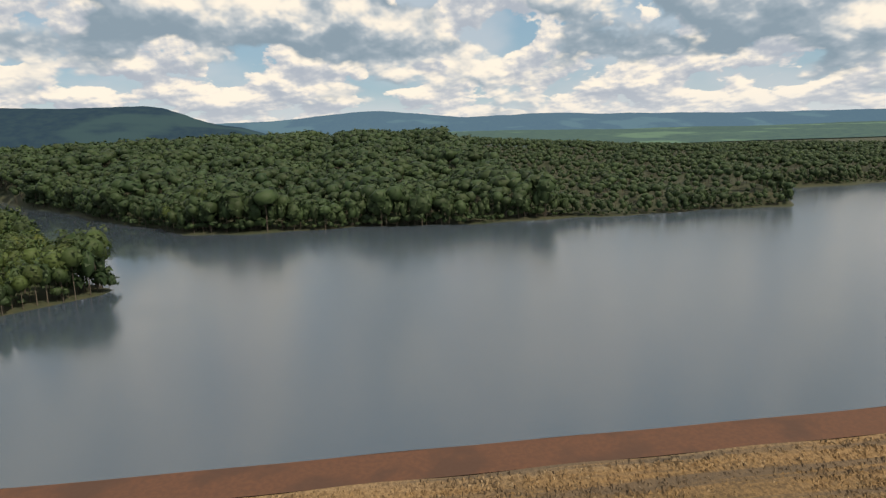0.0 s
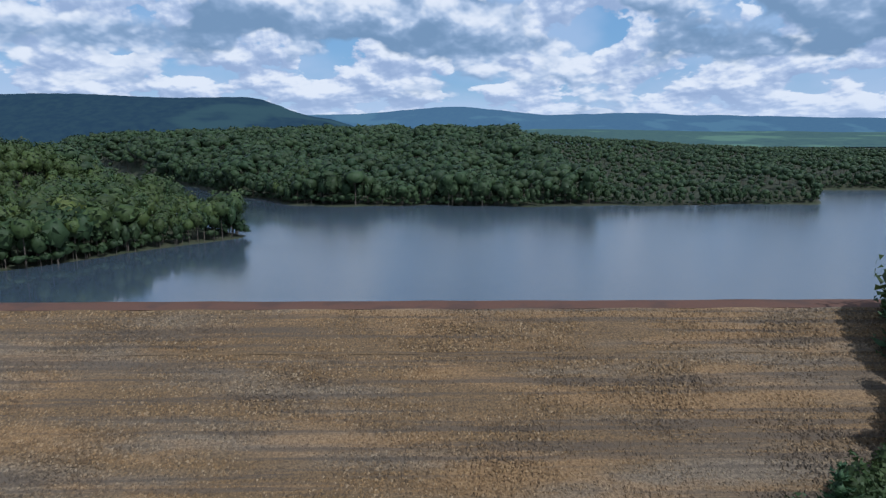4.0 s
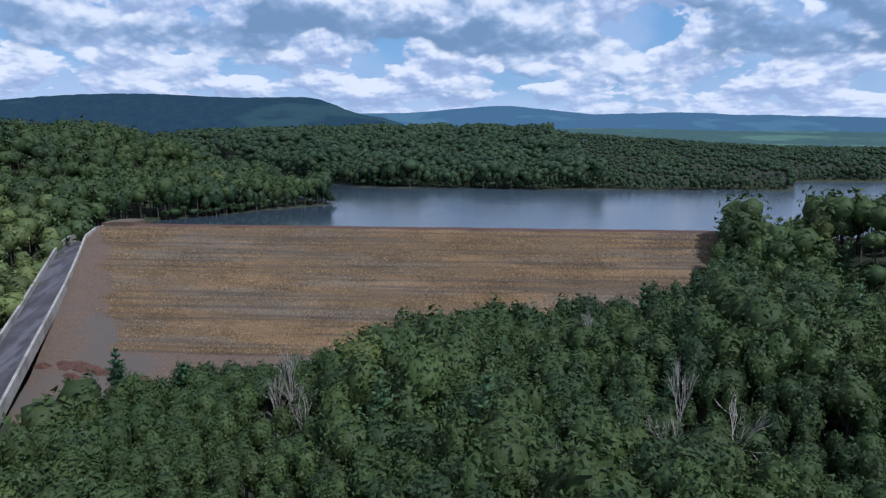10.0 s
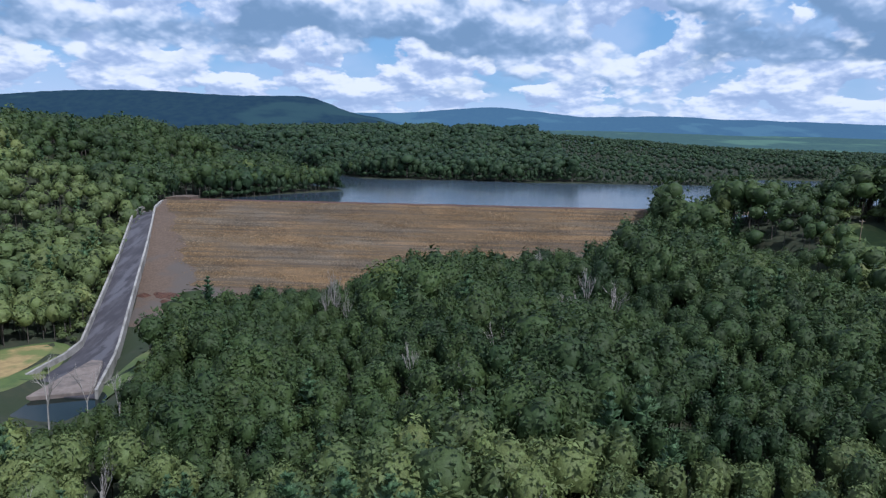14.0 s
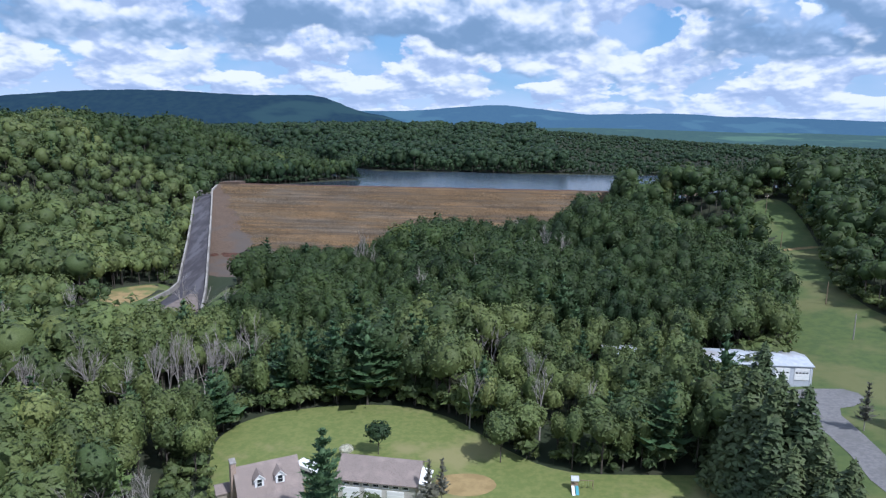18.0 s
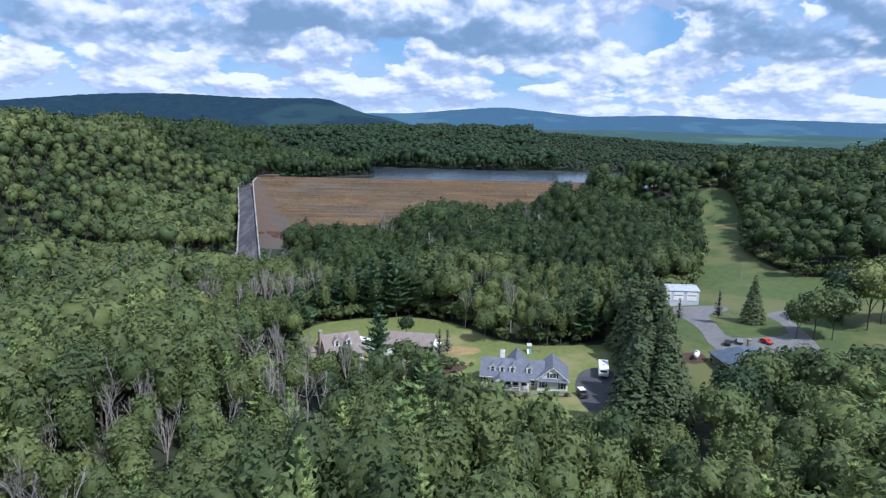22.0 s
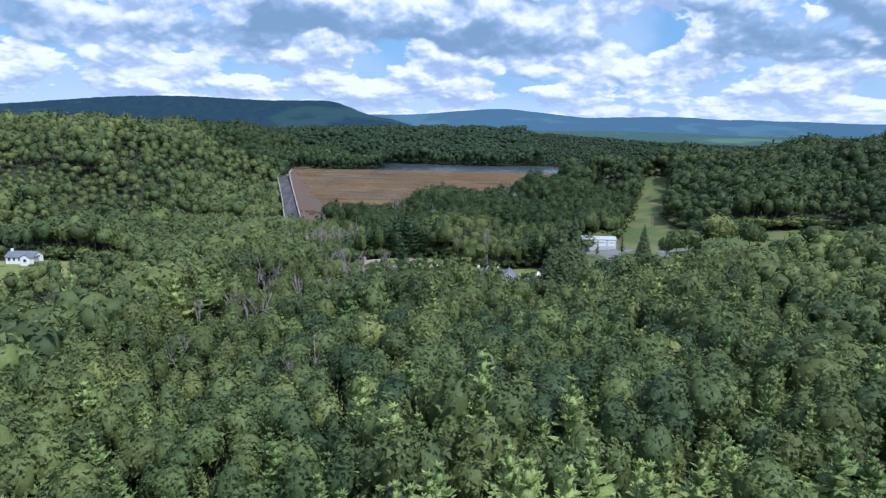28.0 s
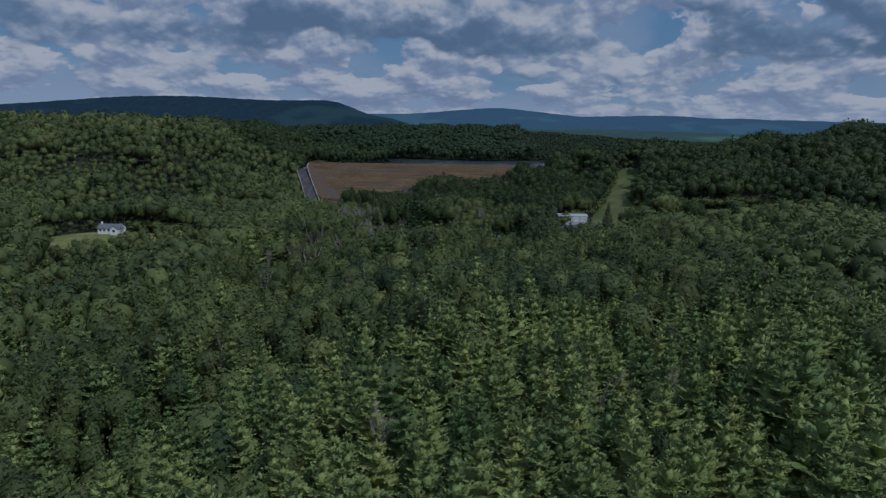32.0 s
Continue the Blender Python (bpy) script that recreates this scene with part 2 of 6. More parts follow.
M["black_paint"] = surface("black_paint", (0.012, 0.012, 0.014), (0.02, 0.02, 0.022), 2.0, 0.6, relief=0.1)


def water(name, tone, rough, ripple, ior=2.0, lee=0.0):
    """Still water; lee is the roughness that the breeze adds out in the open."""
    m, n, s = material(name)
    place = n.add("ShaderNodeTexCoord").outputs["Object"]
    n.put(s.inputs["Base Color"], tone)
    s.inputs["Roughness"].default_value = rough
    s.inputs["IOR"].default_value = ior
    calm = n.step(n.noise(n.scaled(place, (0.5, 1.6, 1)), 0.012, 3.0), 0.45, 0.70)
    spot = n.add("ShaderNodeSeparateXYZ")
    n.put(spot.inputs[0], place)
    open_ = n.step(n.math("ADD", spot.outputs[0], n.math("MULTIPLY", calm, 25.0)), -90.0, -25.0)
    n.put(s.inputs["Roughness"], n.math("MULTIPLY_ADD", open_, lee, rough))
    waves = n.math("MULTIPLY", n.noise(n.scaled(place, (0.6, 1.5, 1)), 0.8, 3.0), n.math("MULTIPLY", open_, n.math("MULTIPLY_ADD", calm, 0.6, 0.4)))
    bumped(n, s, waves, ripple, 0.1)
    return m


M["lake"] = water("lake_water", (0.040, 0.058, 0.078), 0.05, 0.38, lee=0.16)
M["pool"] = water("pool_water", (0.006, 0.012, 0.010), 0.08, 0.15, 1.33)


def glass(name="glass"):
    m, n, s = material(name)
    n.put(s.inputs["Base Color"], (0.02, 0.025, 0.03))
    s.inputs["Roughness"].default_value = 0.08
    return m


M["glass"] = glass("window_glass")

# ---- the land: one height function for the whole valley, metres above the dam's crest ----
WATER = -6.0


def smooth(a, b, v):
    t = np.clip((np.asarray(v, float) - a) / (b - a), 0, 1)
    return t * t * (3 - 2 * t)


def side(x, y, p, q):
    """Distance to the left of the line from p to q."""
    dx, dy = q[0] - p[0], q[1] - p[1]
    return (dx * (y - p[1]) - dy * (x - p[0])) / math.hypot(dx, dy)


# knolls: centre x, y, reach in x and y, height
KNOLLS = [(128, -22, 62, 52, 14), (60, -75, 45, 50, 12), (40, -420, 55, 80, 6.5), (40, -250, 60, 45, 2.2), (-10, -110, 60, 60, 2.5),
          (95, -230, 35, 35, 3.2), (45, -150, 40, 40, 7), (-60, -105, 40, 40, -2.6), (30, 0, 60, 40, 6), (-140, 5, 26, 34, 12), (-20, -425, 40, 50, -5), (-140, -258, 38, 30, 5)]


def valley(x, y):
    z = -27 + 47 * smooth(-8, 90, -120 - x) * smooth(-250, -60, y) + 14 * smooth(150, 480, -x) * smooth(-120, -320, y)
    z = z + 48 * smooth(20, 330, x) * (0.4 + 0.6 * smooth(-270, -130, y)) - 8 * smooth(-280, -480, y) * smooth(60, -60, x)
    for cx, cy, rx, ry, h in KNOLLS:
        z = z + h * np.exp(-(((x - cx) / rx) ** 2) - ((y - cy) / ry) ** 2)
    return z


def shore(x, y):
    """Distance inland from the lake's edge; negative over the water."""
    wig = 2.5 * np.sin(x * 0.07 + 1) + 1.5 * np.sin(x * 0.19)
    far = y - (234 + wig + 1.25 * np.maximum(0, -68 - x) + 85 * smooth(212, 262, x) + 0.15 * np.maximum(0, x - 260) - 6 * np.exp(-(((x - 60) / 90) ** 2)))
    head = np.minimum(side(x, y, (-121, 52), (-60, 126)), side(x, y, (-60, 126), (-230, 332)))
    head = head + 1.5 * np.sin(y * 0.11)
    right = -side(x, y, (112, 8), (300, 45)) + 0 * x
    left = np.where(y < 60, -118 - x, -999)
    return np.maximum(np.maximum(far * 0.8, head), np.maximum(right, left))


def far_hill(x, y):
    inland = y - 240
    across = 0.25 + 0.75 * np.exp(-((np.maximum(0, x - 40) / 260) ** 2))
    across = across * (0.72 + 0.28 * np.exp(-((np.minimum(0, x + 20) / 240) ** 2)))
    return 27 * smooth(0, 360, inland) * across * (1 - 0.9 * smooth(700, 1500, y))


def ground_z(x, y):
    x, y = np.asarray(x, float), np.asarray(y, float)
    low = valley(x, y)
    s = shore(x, y)
    dry = -3.2 + np.logaddexp(0, (low + 3.2) / 3) * 3 * smooth(420, 150, y) + far_hill(x, y)
    up = np.where(s > 0, WATER + (dry - WATER) * (1 - np.exp(-np.maximum(s, 0) / 16)), np.maximum(WATER - 9, WATER + 0.45 * s))
    k = smooth(-4, 22, y)
    z = low * (1 - k) + up * k
    z = z + 0.5 * np.sin(x * 0.043 + 0.7) * np.sin(y * 0.037 + 1.9) * smooth(10, 40, np.abs(x) + np.abs(y + 20))
    # the dam's seat and the spillway's cutting are kept clear below the structures
    in_dam = smooth(-6, 2, y + 78) * smooth(6, -2, y - 44) * smooth(-3, 2, x + 112 + 0.375 * np.clip(y + 8, -70, 0)) * smooth(102, 92, x - 0.35 * np.minimum(y, 0) * -1)
    z = z * (1 - in_dam) + np.minimum(z, np.maximum(-2.0 - 0.36 * np.abs(np.minimum(y, 0)), -29.5) - 0.95 * np.maximum(0, y - 6)) * in_dam
    u = np.clip((-y - 4) / 127, 0, 1.1)
    mid, half = -117 + 46 * u - 4 * np.maximum(0, u - 0.8), 5.2 + 1.6 * u
    cut = smooth(3.0, 0.5, np.abs(x - mid) - half) * smooth(-150, -146, y) * smooth(8, 4, y)
    bed = -6.8 - 24.6 * np.clip((-y - 4) / 102, 0, 1)
    return z * (1 - cut) + np.minimum(z, bed) * cut


def spaced(lo, hi, step, end_lo, end_hi, grow=1.22):
    mid = list(np.arange(lo, hi + 0.1, step))
    d, v = step, lo
    while v > end_lo:
        d *= grow
        v -= d
        mid.insert(0, v)
    d, v = step, hi
    while v < end_hi:
        d *= grow
        v += d
        mid.append(v)
    return np.array(mid)


def mesh_of(name, verts, faces, mats=(), index=None, smooth_shade=False):
    """A mesh from arrays: verts (n, 3), faces (m, 3) or (m, 4)."""
    me = bpy.data.meshes.new(name)
    verts, faces = np.ascontiguousarray(verts, np.float32), np.ascontiguousarray(faces, np.int32)
    k = faces.shape[1]
    me.vertices.add(len(verts)), me.loops.add(faces.size), me.polygons.add(len(faces))
    me.vertices.foreach_set("co", verts.ravel())
    me.loops.foreach_set("vertex_index", faces.ravel())
    me.polygons.foreach_set("loop_start", np.arange(0, faces.size, k, dtype=np.int32))
    me.polygons.foreach_set("loop_total", np.full(len(faces), k, np.int32))
    for m in mats:
        me.materials.append(m)
    if index is not None:
        me.polygons.foreach_set("material_index", np.ascontiguousarray(index, np.int32))
    me.update(calc_edges=True)
    me.polygons.foreach_set("use_smooth", np.full(len(faces), smooth_shade))
    return me


def grid(xs, ys, zs):
    """Vertices and quads of a sheet; xs, ys, zs are 2D arrays."""
    r, c = xs.shape
    v = np.stack([xs, ys, zs], -1).reshape(-1, 3)
    i = (np.arange(r - 1)[:, None] * c + np.arange(c - 1)).ravel()
    return v, np.stack([i, i + 1, i + c + 1, i + c], -1)


GX, GY = spaced(-430, 430, 6.0, -4300, 4300), spaced(-640, 460, 6.0, -1500, 4150)
gx, gy = np.meshgrid(GX, GY)
v, q = grid(gx, gy, ground_z(gx, gy))
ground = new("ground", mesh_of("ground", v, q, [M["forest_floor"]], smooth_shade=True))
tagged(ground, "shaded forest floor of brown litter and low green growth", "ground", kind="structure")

# the lake
wx, wy = np.meshgrid(np.linspace(-420, 520, 48), np.linspace(4, 520, 30))
v, q = grid(wx, wy, np.full_like(wx, WATER))
lake = new("water", mesh_of("water", v, q, [M["lake"]]))
tagged(lake, "calm dark reservoir water mirroring the cloudy sky", "water", kind="structure")

# wooded ridges on the skyline; their blue haze is a glow in the material
def ridge_material(name, a, b, haze_glow, power):
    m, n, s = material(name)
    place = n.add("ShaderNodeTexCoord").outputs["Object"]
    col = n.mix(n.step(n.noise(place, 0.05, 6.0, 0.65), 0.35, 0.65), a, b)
    # Sunlit patches, painted as lighter forest colour
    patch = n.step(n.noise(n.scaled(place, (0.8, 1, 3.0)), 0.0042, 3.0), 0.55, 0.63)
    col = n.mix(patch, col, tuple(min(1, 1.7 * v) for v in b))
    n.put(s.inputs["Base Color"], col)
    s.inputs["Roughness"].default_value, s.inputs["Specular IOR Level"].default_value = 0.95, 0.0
    # Distance haze, added as a blue glow of the surface
    n.put(s.inputs["Emission Color"], haze_glow)
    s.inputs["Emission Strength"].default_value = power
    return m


M["ridge_near"] = ridge_material("ridge_forest_hazed", (0.003, 0.007, 0.006), (0.009, 0.017, 0.011), (0.085, 0.175, 0.32), 0.32)
M["ridge_far"] = ridge_material("far_ridge_forest_hazed", (0.008, 0.016, 0.018), (0.014, 0.026, 0.024), (0.16, 0.32, 0.54), 0.50)


def ridge(name, y0, depth, x_from, x_to, profile, mat, label):
    xs = np.linspace(x_from, x_to, 420)
    top = profile(xs)
    top = top + np.array([(4.0 if y0 > 2000 else 1.6) * noise.fractal(Vector((x * 0.004, y0 * 0.01, 3.3)), 1.0, 2.0, 5) + 2.0 * noise.noise(Vector((x * 0.045, 1.1, 0))) for x in xs])
    rows = []
    for k in np.linspace(0, 1, 16):
        fold = np.array([noise.noise(Vector((x * 0.0035, k * 2.5, y0))) for x in xs])
        h = top * (1 - (1 - k) ** 1.7) if k < 1 else top
        rows.append((xs, y0 - depth * (1 - k) + 60 * fold * (1 - k), -25 + (h + 25)))
    rows.append((xs, np.full_like(xs, y0 + depth * 0.6), np.full_like(xs, -30)))
    arr = [np.array([r[i] for r in rows]) for i in range(3)]
    v, q = grid(*arr)
    ob = new(name, mesh_of(name, v, q, [mat], smooth_shade=True))
    return tagged(ob, label, "ridge", kind="structure")


def mesa(x):
    return 119 + 16 * np.exp(-(((x + 975) / 270) ** 2)) + 5 * np.exp(-(((x + 472) / 125) ** 2)) - 46 * smooth(-477, -280, x) - 26 * smooth(-1150, -1800, x) - 62 * smooth(-300, -50, x)


def far_ridge(x):
    return 148 + 48 * np.exp(-(((x - 110) / 420) ** 2)) + 12 * np.exp(-(((x - 1200) / 260) ** 2)) - 20 * smooth(1300, 2800, x) - 6 * np.exp(-(((x - 720) / 120) ** 2))


def low_ridge(x):
    return 40 + 10 * np.sin(x * 0.0021 + 1.0) + 14 * smooth(-300, -1500, x) + 8 * smooth(500, 1600, x)


ridge("backdrop", 1600, 330, -2300, -20, mesa, M["ridge_near"], "flat-topped wooded mountain, dark blue-green with haze put in as a glow")
ridge("backdrop", 4000, 520, -1400, 4200, far_ridge, M["ridge_far"], "long low wooded ridge, pale blue from its added haze glow")
M["ridge_low"] = ridge_material("valley_forest_hazed", (0.016, 0.030, 0.020), (0.034, 0.058, 0.030), (0.13, 0.23, 0.32), 0.40)
ridge("backdrop", 2600, 1150, -600, 3300, low_ridge, M["ridge_low"], "wooded lowland beyond the lake with painted blue haze")

# ---- the dam, its spillway and the outlet ----


def part(name, me, parent, label=""):
    """A mesh object under a thing or a part."""
    if isinstance(me, bmesh.types.BMesh):
        raise TypeError("give a mesh")
    ob = new(name, me)
    ob.parent = parent
    if label:
        ob["label"] = label
    return ob


def empty(name, x, y, z, turn=0.0):
    ob = new(name)
    ob.matrix_basis = pose(x, y, z, 0, 0, turn)
    ob.empty_display_size = 0.5
    return ob


def weathered(n, place, col, r):
    """Grey drifts, rust-coloured spills and level darker courses over the stone face."""
    grey = n.step(n.noise(n.scaled(place, (0.16, 1.5, 1)), 0.11, 5.0), 0.46, 0.66)
    col = n.mix(n.math("MULTIPLY", grey, 0.55), col, n.mix(r, (0.066, 0.058, 0.048), (0.18, 0.155, 0.120)))
    rust = n.step(n.noise(n.scaled(place, (0.22, 1.0, 0.0)), 0.10, 4.0, 0.6), 0.48, 0.62)
    col = n.mix(n.math("MULTIPLY", rust, 0.48), col, n.mix(r, (0.15, 0.084, 0.034), (0.27, 0.168, 0.078)))
    rows = n.step(n.noise(n.scaled(place, (0.018, 1.0, 0.0)), 0.62, 4.0, 0.65), 0.49, 0.60)
    return n.mix(n.math("MULTIPLY", rows, 0.72), col, (0.060, 0.046, 0.034))


def bed_material():
    m, n, s = material("riprap_bed")
    place = n.add("ShaderNodeTexCoord").outputs["Object"]
    fine = n.noise(place, 2.6, 6.0, 0.65)
    col = n.mix(n.step(fine, 0.35, 0.65), (0.060, 0.038, 0.018), (0.145, 0.092, 0.042))
    n.put(s.inputs["Base Color"], weathered(n, place, col, n.step(fine, 0.3, 0.7)))
    s.inputs["Roughness"].default_value = 0.95
    bumped(n, s, fine, 0.8, 0.2)
    return m


M["riprap_bed"] = bed_material()
SLOPE = 0.362


def dam_z(y):
    y = np.asarray(y, float)
    return np.where(y > 6, -0.95 * (y - 6), np.where(y > 0, 0.0, np.maximum(SLOPE * y, -25.6 + 0.14 * np.minimum(0, y + 71))))


def chute_x(y):
    return -112 + 0.375 * np.clip(-8 - np.asarray(y, float), 0, 200)


dam = empty("dam", 0, 3, 0)
tagged(dam, "broad earthfill dam faced with tan riprap stone", "dam", kind="structure")


def slab(name, x0, x1, ys, mat, label, lift=0.0, wave=0.25, step=3.0):
    """A strip of the dam's face between two edges; x0 and x1 may follow y."""
    ys = np.asarray(ys, float)
    a = x0(ys) if callable(x0) else np.full_like(ys, x0)
    b = x1(ys) if callable(x1) else np.full_like(ys, x1)
    n = int(max(b - a) / step) + 2
    k = np.linspace(0, 1, n)
    xs = a[:, None] * (1 - k) + b[:, None] * k
    yy = np.repeat(ys[:, None], n, 1)
    bumps = wave * (np.sin(xs * 0.31 + yy * 0.4) * np.sin(yy * 0.53 + 1.3) * 0.5 + np.sin(xs * 0.11) * np.sin(yy * 0.23) * 0.5)
    v, q = grid(xs, yy, dam_z(yy) + bumps + lift)
    v[:, 1] -= 3
    return part(name, mesh_of(name, v, q[:, ::-1], [mat], smooth_shade=True), dam, label)


slab("upstream_face", -112, 118, np.linspace(22, 6, 8), M["riprap_bed"], "", wave=0.1)
slab("crest_road", -101, 118, np.linspace(6.0, 0.0, 5), M["crest_gravel"], "reddish-brown gravel crest track", wave=0.05)
def riprap_edge(y):
    y = np.asarray(y, float)
    return -110.5 - 0.62 * y + smooth(-2, -14, y) * (1.6 * np.sin(y * 0.33) + 1.0 * np.sin(y * 0.87 + 1.0))


slab("riprap_face", riprap_edge, 120, np.linspace(0.0, -61, 42), M["riprap_bed"], "coarse tan and orange riprap stone")
slab("bench_track", lambda y: riprap_edge(y) + 3, 116, np.linspace(-11.9, -12.5, 3), M["riprap_bed"], "narrow grey bench across the stone face", 0.10)
slab("gravel_face", chute_x, riprap_edge, np.linspace(0.0, -61, 42), M["gravel"], "smooth grey-brown gravel slope")
slab("gravel_toe", lambda y: chute_x(y) - 0.0, lambda y: np.full_like(y, 70.0), np.linspace(-61, -92, 18), M["gravel"], "grey-brown gravel apron at the toe")


def stones(seed, n, size, x0, x1, y0, y1):
    """Many loose angular stones on the dam's face, in one mesh."""
    r = np.random.default_rng(seed)
    base = np.array([(1, 0, 0), (-0.5, 0.87, 0), (-0.5, -0.87, 0), (0.1, 0.1, 0.85)], float) - (0, 0, 0.15)
    tris = np.array([(0, 1, 3), (1, 2, 3), (2, 0, 3)])
    x, y = r.uniform(x0, x1, n), r.uniform(y0, y1, n)
    ok = (x > riprap_edge(y) + r.normal(0, 1.8, n)) & ~((np.abs(y + 12.2 + 0.3 * np.sin(x * 0.07)) < 0.55) & (r.uniform(0, 1, n) < 0.93)) & (x < 70 - y * 0.0 + (45 + y) * 0.9)
    x, y = x[ok], y[ok]
    n = len(x)
    s = size * r.uniform(0.55, 1.5, n)
    a = r.uniform(0, 6.283, n)
    jit = base[None] * r.uniform(0.6, 1.4, (n, 4, 3)) * s[:, None, None]
    c, t = np.cos(a)[:, None], np.sin(a)[:, None]
    vx, vy = jit[..., 0] * c - jit[..., 1] * t, jit[..., 0] * t + jit[..., 1] * c
    v = np.stack([vx + x[:, None], vy + y[:, None] - 3, jit[..., 2] + SLOPE * vy + dam_z(y)[:, None] + 0.05], -1)
    f = (tris[None] + 4 * np.arange(n)[:, None, None]).reshape(-1, 3)
    return v.reshape(-1, 3), f


def stone_material():
    m, n, s = material("riprap_stone")
    place = n.add("ShaderNodeTexCoord").outputs["Object"]
    r = n.add("ShaderNodeNewGeometry").outputs["Random Per Island"]
    ramp = n.add("ShaderNodeValToRGB")
    ramp.color_ramp.elements[0].color = (0.066, 0.045, 0.025, 1)
    ramp.color_ramp.elements[1].color = (0.250, 0.182, 0.108, 1)
    e = ramp.color_ramp.elements.new(0.35)
    e.color = (0.122, 0.074, 0.032, 1)
    e = ramp.color_ramp.elements.new(0.75)
    e.color = (0.190, 0.120, 0.054, 1)
    n.put(ramp.inputs[0], r)
    col = weathered(n, place, ramp.outputs[0], r)
    n.put(s.inputs["Base Color"], col)
    s.inputs["Roughness"].default_value = 0.92
    bumped(n, s, n.noise(place, 5.0, 4.0), 0.4, 0.03)
    return m


M["stone"] = stone_material()
v, f = stones(3, 84000, 0.225, -110, 112, -61, -0.3)
keep_stones = part("riprap", mesh_of("riprap", v, f, [M["stone"]]), dam, "loose angular tan and grey riprap")
keep_stones["kind"] = "stuff"


def box(bm, x0, x1, y0, y1, z0, z1, mat=0):
    vs = [bm.verts.new((x, y, z)) for z in (z0, z1) for y in (y0, y1) for x in (x0, x1)]
    for ids in ((0, 2, 3, 1), (4, 5, 7, 6), (0, 1, 5, 4), (2, 6, 7, 3), (0, 4, 6, 2), (1, 3, 7, 5)):
        bm.faces.new([vs[i] for i in ids]).material_index = mat
    return vs


def finish(bm, name, mats, bevel=0.0):
    if bevel:
        bmesh.ops.bevel(bm, geom=list(bm.edges), offset=bevel, segments=1, affect="EDGES")
    bmesh.ops.recalc_face_normals(bm, faces=list(bm.faces))
    me = bpy.data.meshes.new(name)
    bm.to_mesh(me)
    bm.free()
    for m in mats:
        me.materials.append(m)
    return me


def ribbon(name, left, right, mat, thick=0.3):
    """A strip with thickness between two edge lines of equal length; each point is (x, y, z)."""
    bm = bmesh.new()
    rows = [[bm.verts.new(p) for p in (a, b, (b[0], b[1], b[2] - thick), (a[0], a[1], a[2] - thick))] for a, b in zip(left, right)]
    for r, s in zip(rows, rows[1:]):
        for i in range(4):
            bm.faces.new((r[i], r[(i + 1) % 4], s[(i + 1) % 4], s[i]))
    bm.faces.new(rows[0]), bm.faces.new(rows[-1][::-1])
    return finish(bm, name, [mat])


def chute_floor(y):
    return -5.6 - 24.2 * min(1.0, max(0.0, (-y - 6) / 102))


spillway = empty("spillway", 0, 0, 0)
tagged(spillway, "concrete spillway chute with dark stained floor and low walls", "spillway", kind="structure")
CY = [5, -2, -8, -20, -35, -50, -65, -80, -95, -104, -112, -120, -128, -134]


def chute_r(y):
    return float(-112 + 0.375 * max(0, -8 - y)) if y > -104 else float(-76 + 0.37 * (-104 - y))


def chute_l(y):
    return chute_r(y) - 8.4 - 1.8 * max(0.0, min(1.0, (-y - 60) / 60)) - 0.35 * max(0, -105 - y)


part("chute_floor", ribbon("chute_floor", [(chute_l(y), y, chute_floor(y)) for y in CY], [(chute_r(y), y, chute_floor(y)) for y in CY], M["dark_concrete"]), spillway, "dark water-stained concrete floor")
for name_, edge, w_ in (("chute_wall", chute_r, 0.7), ("chute_wall", chute_l, -0.7)):
    top = [max(chute_floor(y) + 1.6, (-0.2 if w_ > 0 else -3.2) + SLOPE * min(0, y + 3) * 1.0) if y > -60 else chute_floor(y) + 1.9 for y in CY]
    part(name_, ribbon(name_, [(edge(y), y, h) for y, h in zip(CY, top)], [(edge(y) + w_, y, h) for y, h in zip(CY, top)], M["concrete"], 3.2), spillway, "pale weathered concrete side wall")
sill = bmesh.new()
box(sill, -122.5, -112.0, 3.0, 5.0, -8.0, -4.6)
part("weir_sill", finish(sill, "weir_sill", [M["concrete"]], 0.1), spillway)

# low heaps of reddish brush and earth at the toe
for i, (hx, hy, hr) in enumerate(((-81.5, -66, 2.6), (-77.5, -66.8, 2.2), (-73.0, -68, 1.8), (-79.0, -69.5, 1.4), (-62.5, -70.2, 2.0), (-59.5, -71.8, 1.6), (-88.0, -66.5, 1.5), (-66.0, -74.5, 1.5))):
    rr = np.random.default_rng(40 + i)
    k = rr.uniform(0.7, 1.3, 12)
    a = np.arange(12) * math.pi / 6
    rim = np.stack([hx + hr * 1.5 * k * np.cos(a), hy + hr * 0.7 * k * np.sin(a)], -1)
    mid_ = (rim + (hx, hy)) / 2
    hv = np.concatenate([np.c_[rim, dam_z(rim[:, 1]) - 0.05], np.c_[mid_, dam_z(mid_[:, 1]) + rr.uniform(0.3, 0.8, 12)], [[hx, hy, float(dam_z(hy)) + 0.7]]])
    hf = [(j, (j + 1) % 12, 12 + (j + 1) % 12) for j in range(12)] + [(j, 12 + (j + 1) % 12, 12 + j) for j in range(12)] + [(12 + j, 12 + (j + 1) % 12, 24) for j in range(12)]
    tagged(new("earth_heap", mesh_of("earth_heap", hv, np.array(hf), [M["brush"]])), "low heap of dark red-brown earth on the gravel", "earth heap", "earth heaps")

# the raised end of the crest beside the chute
bm = bmesh.new()
for i in range(8):
    a = i / 8
    box(bm, -112 + a * 11, -112 + (a + 0.125) * 11, -1.0, 7.0, -4.0, 0.2 + 0.9 * math.sin(math.pi * (0.15 + 0.6 * a)))
bmesh.ops.remove_doubles(bm, verts=list(bm.verts), dist=0.01)
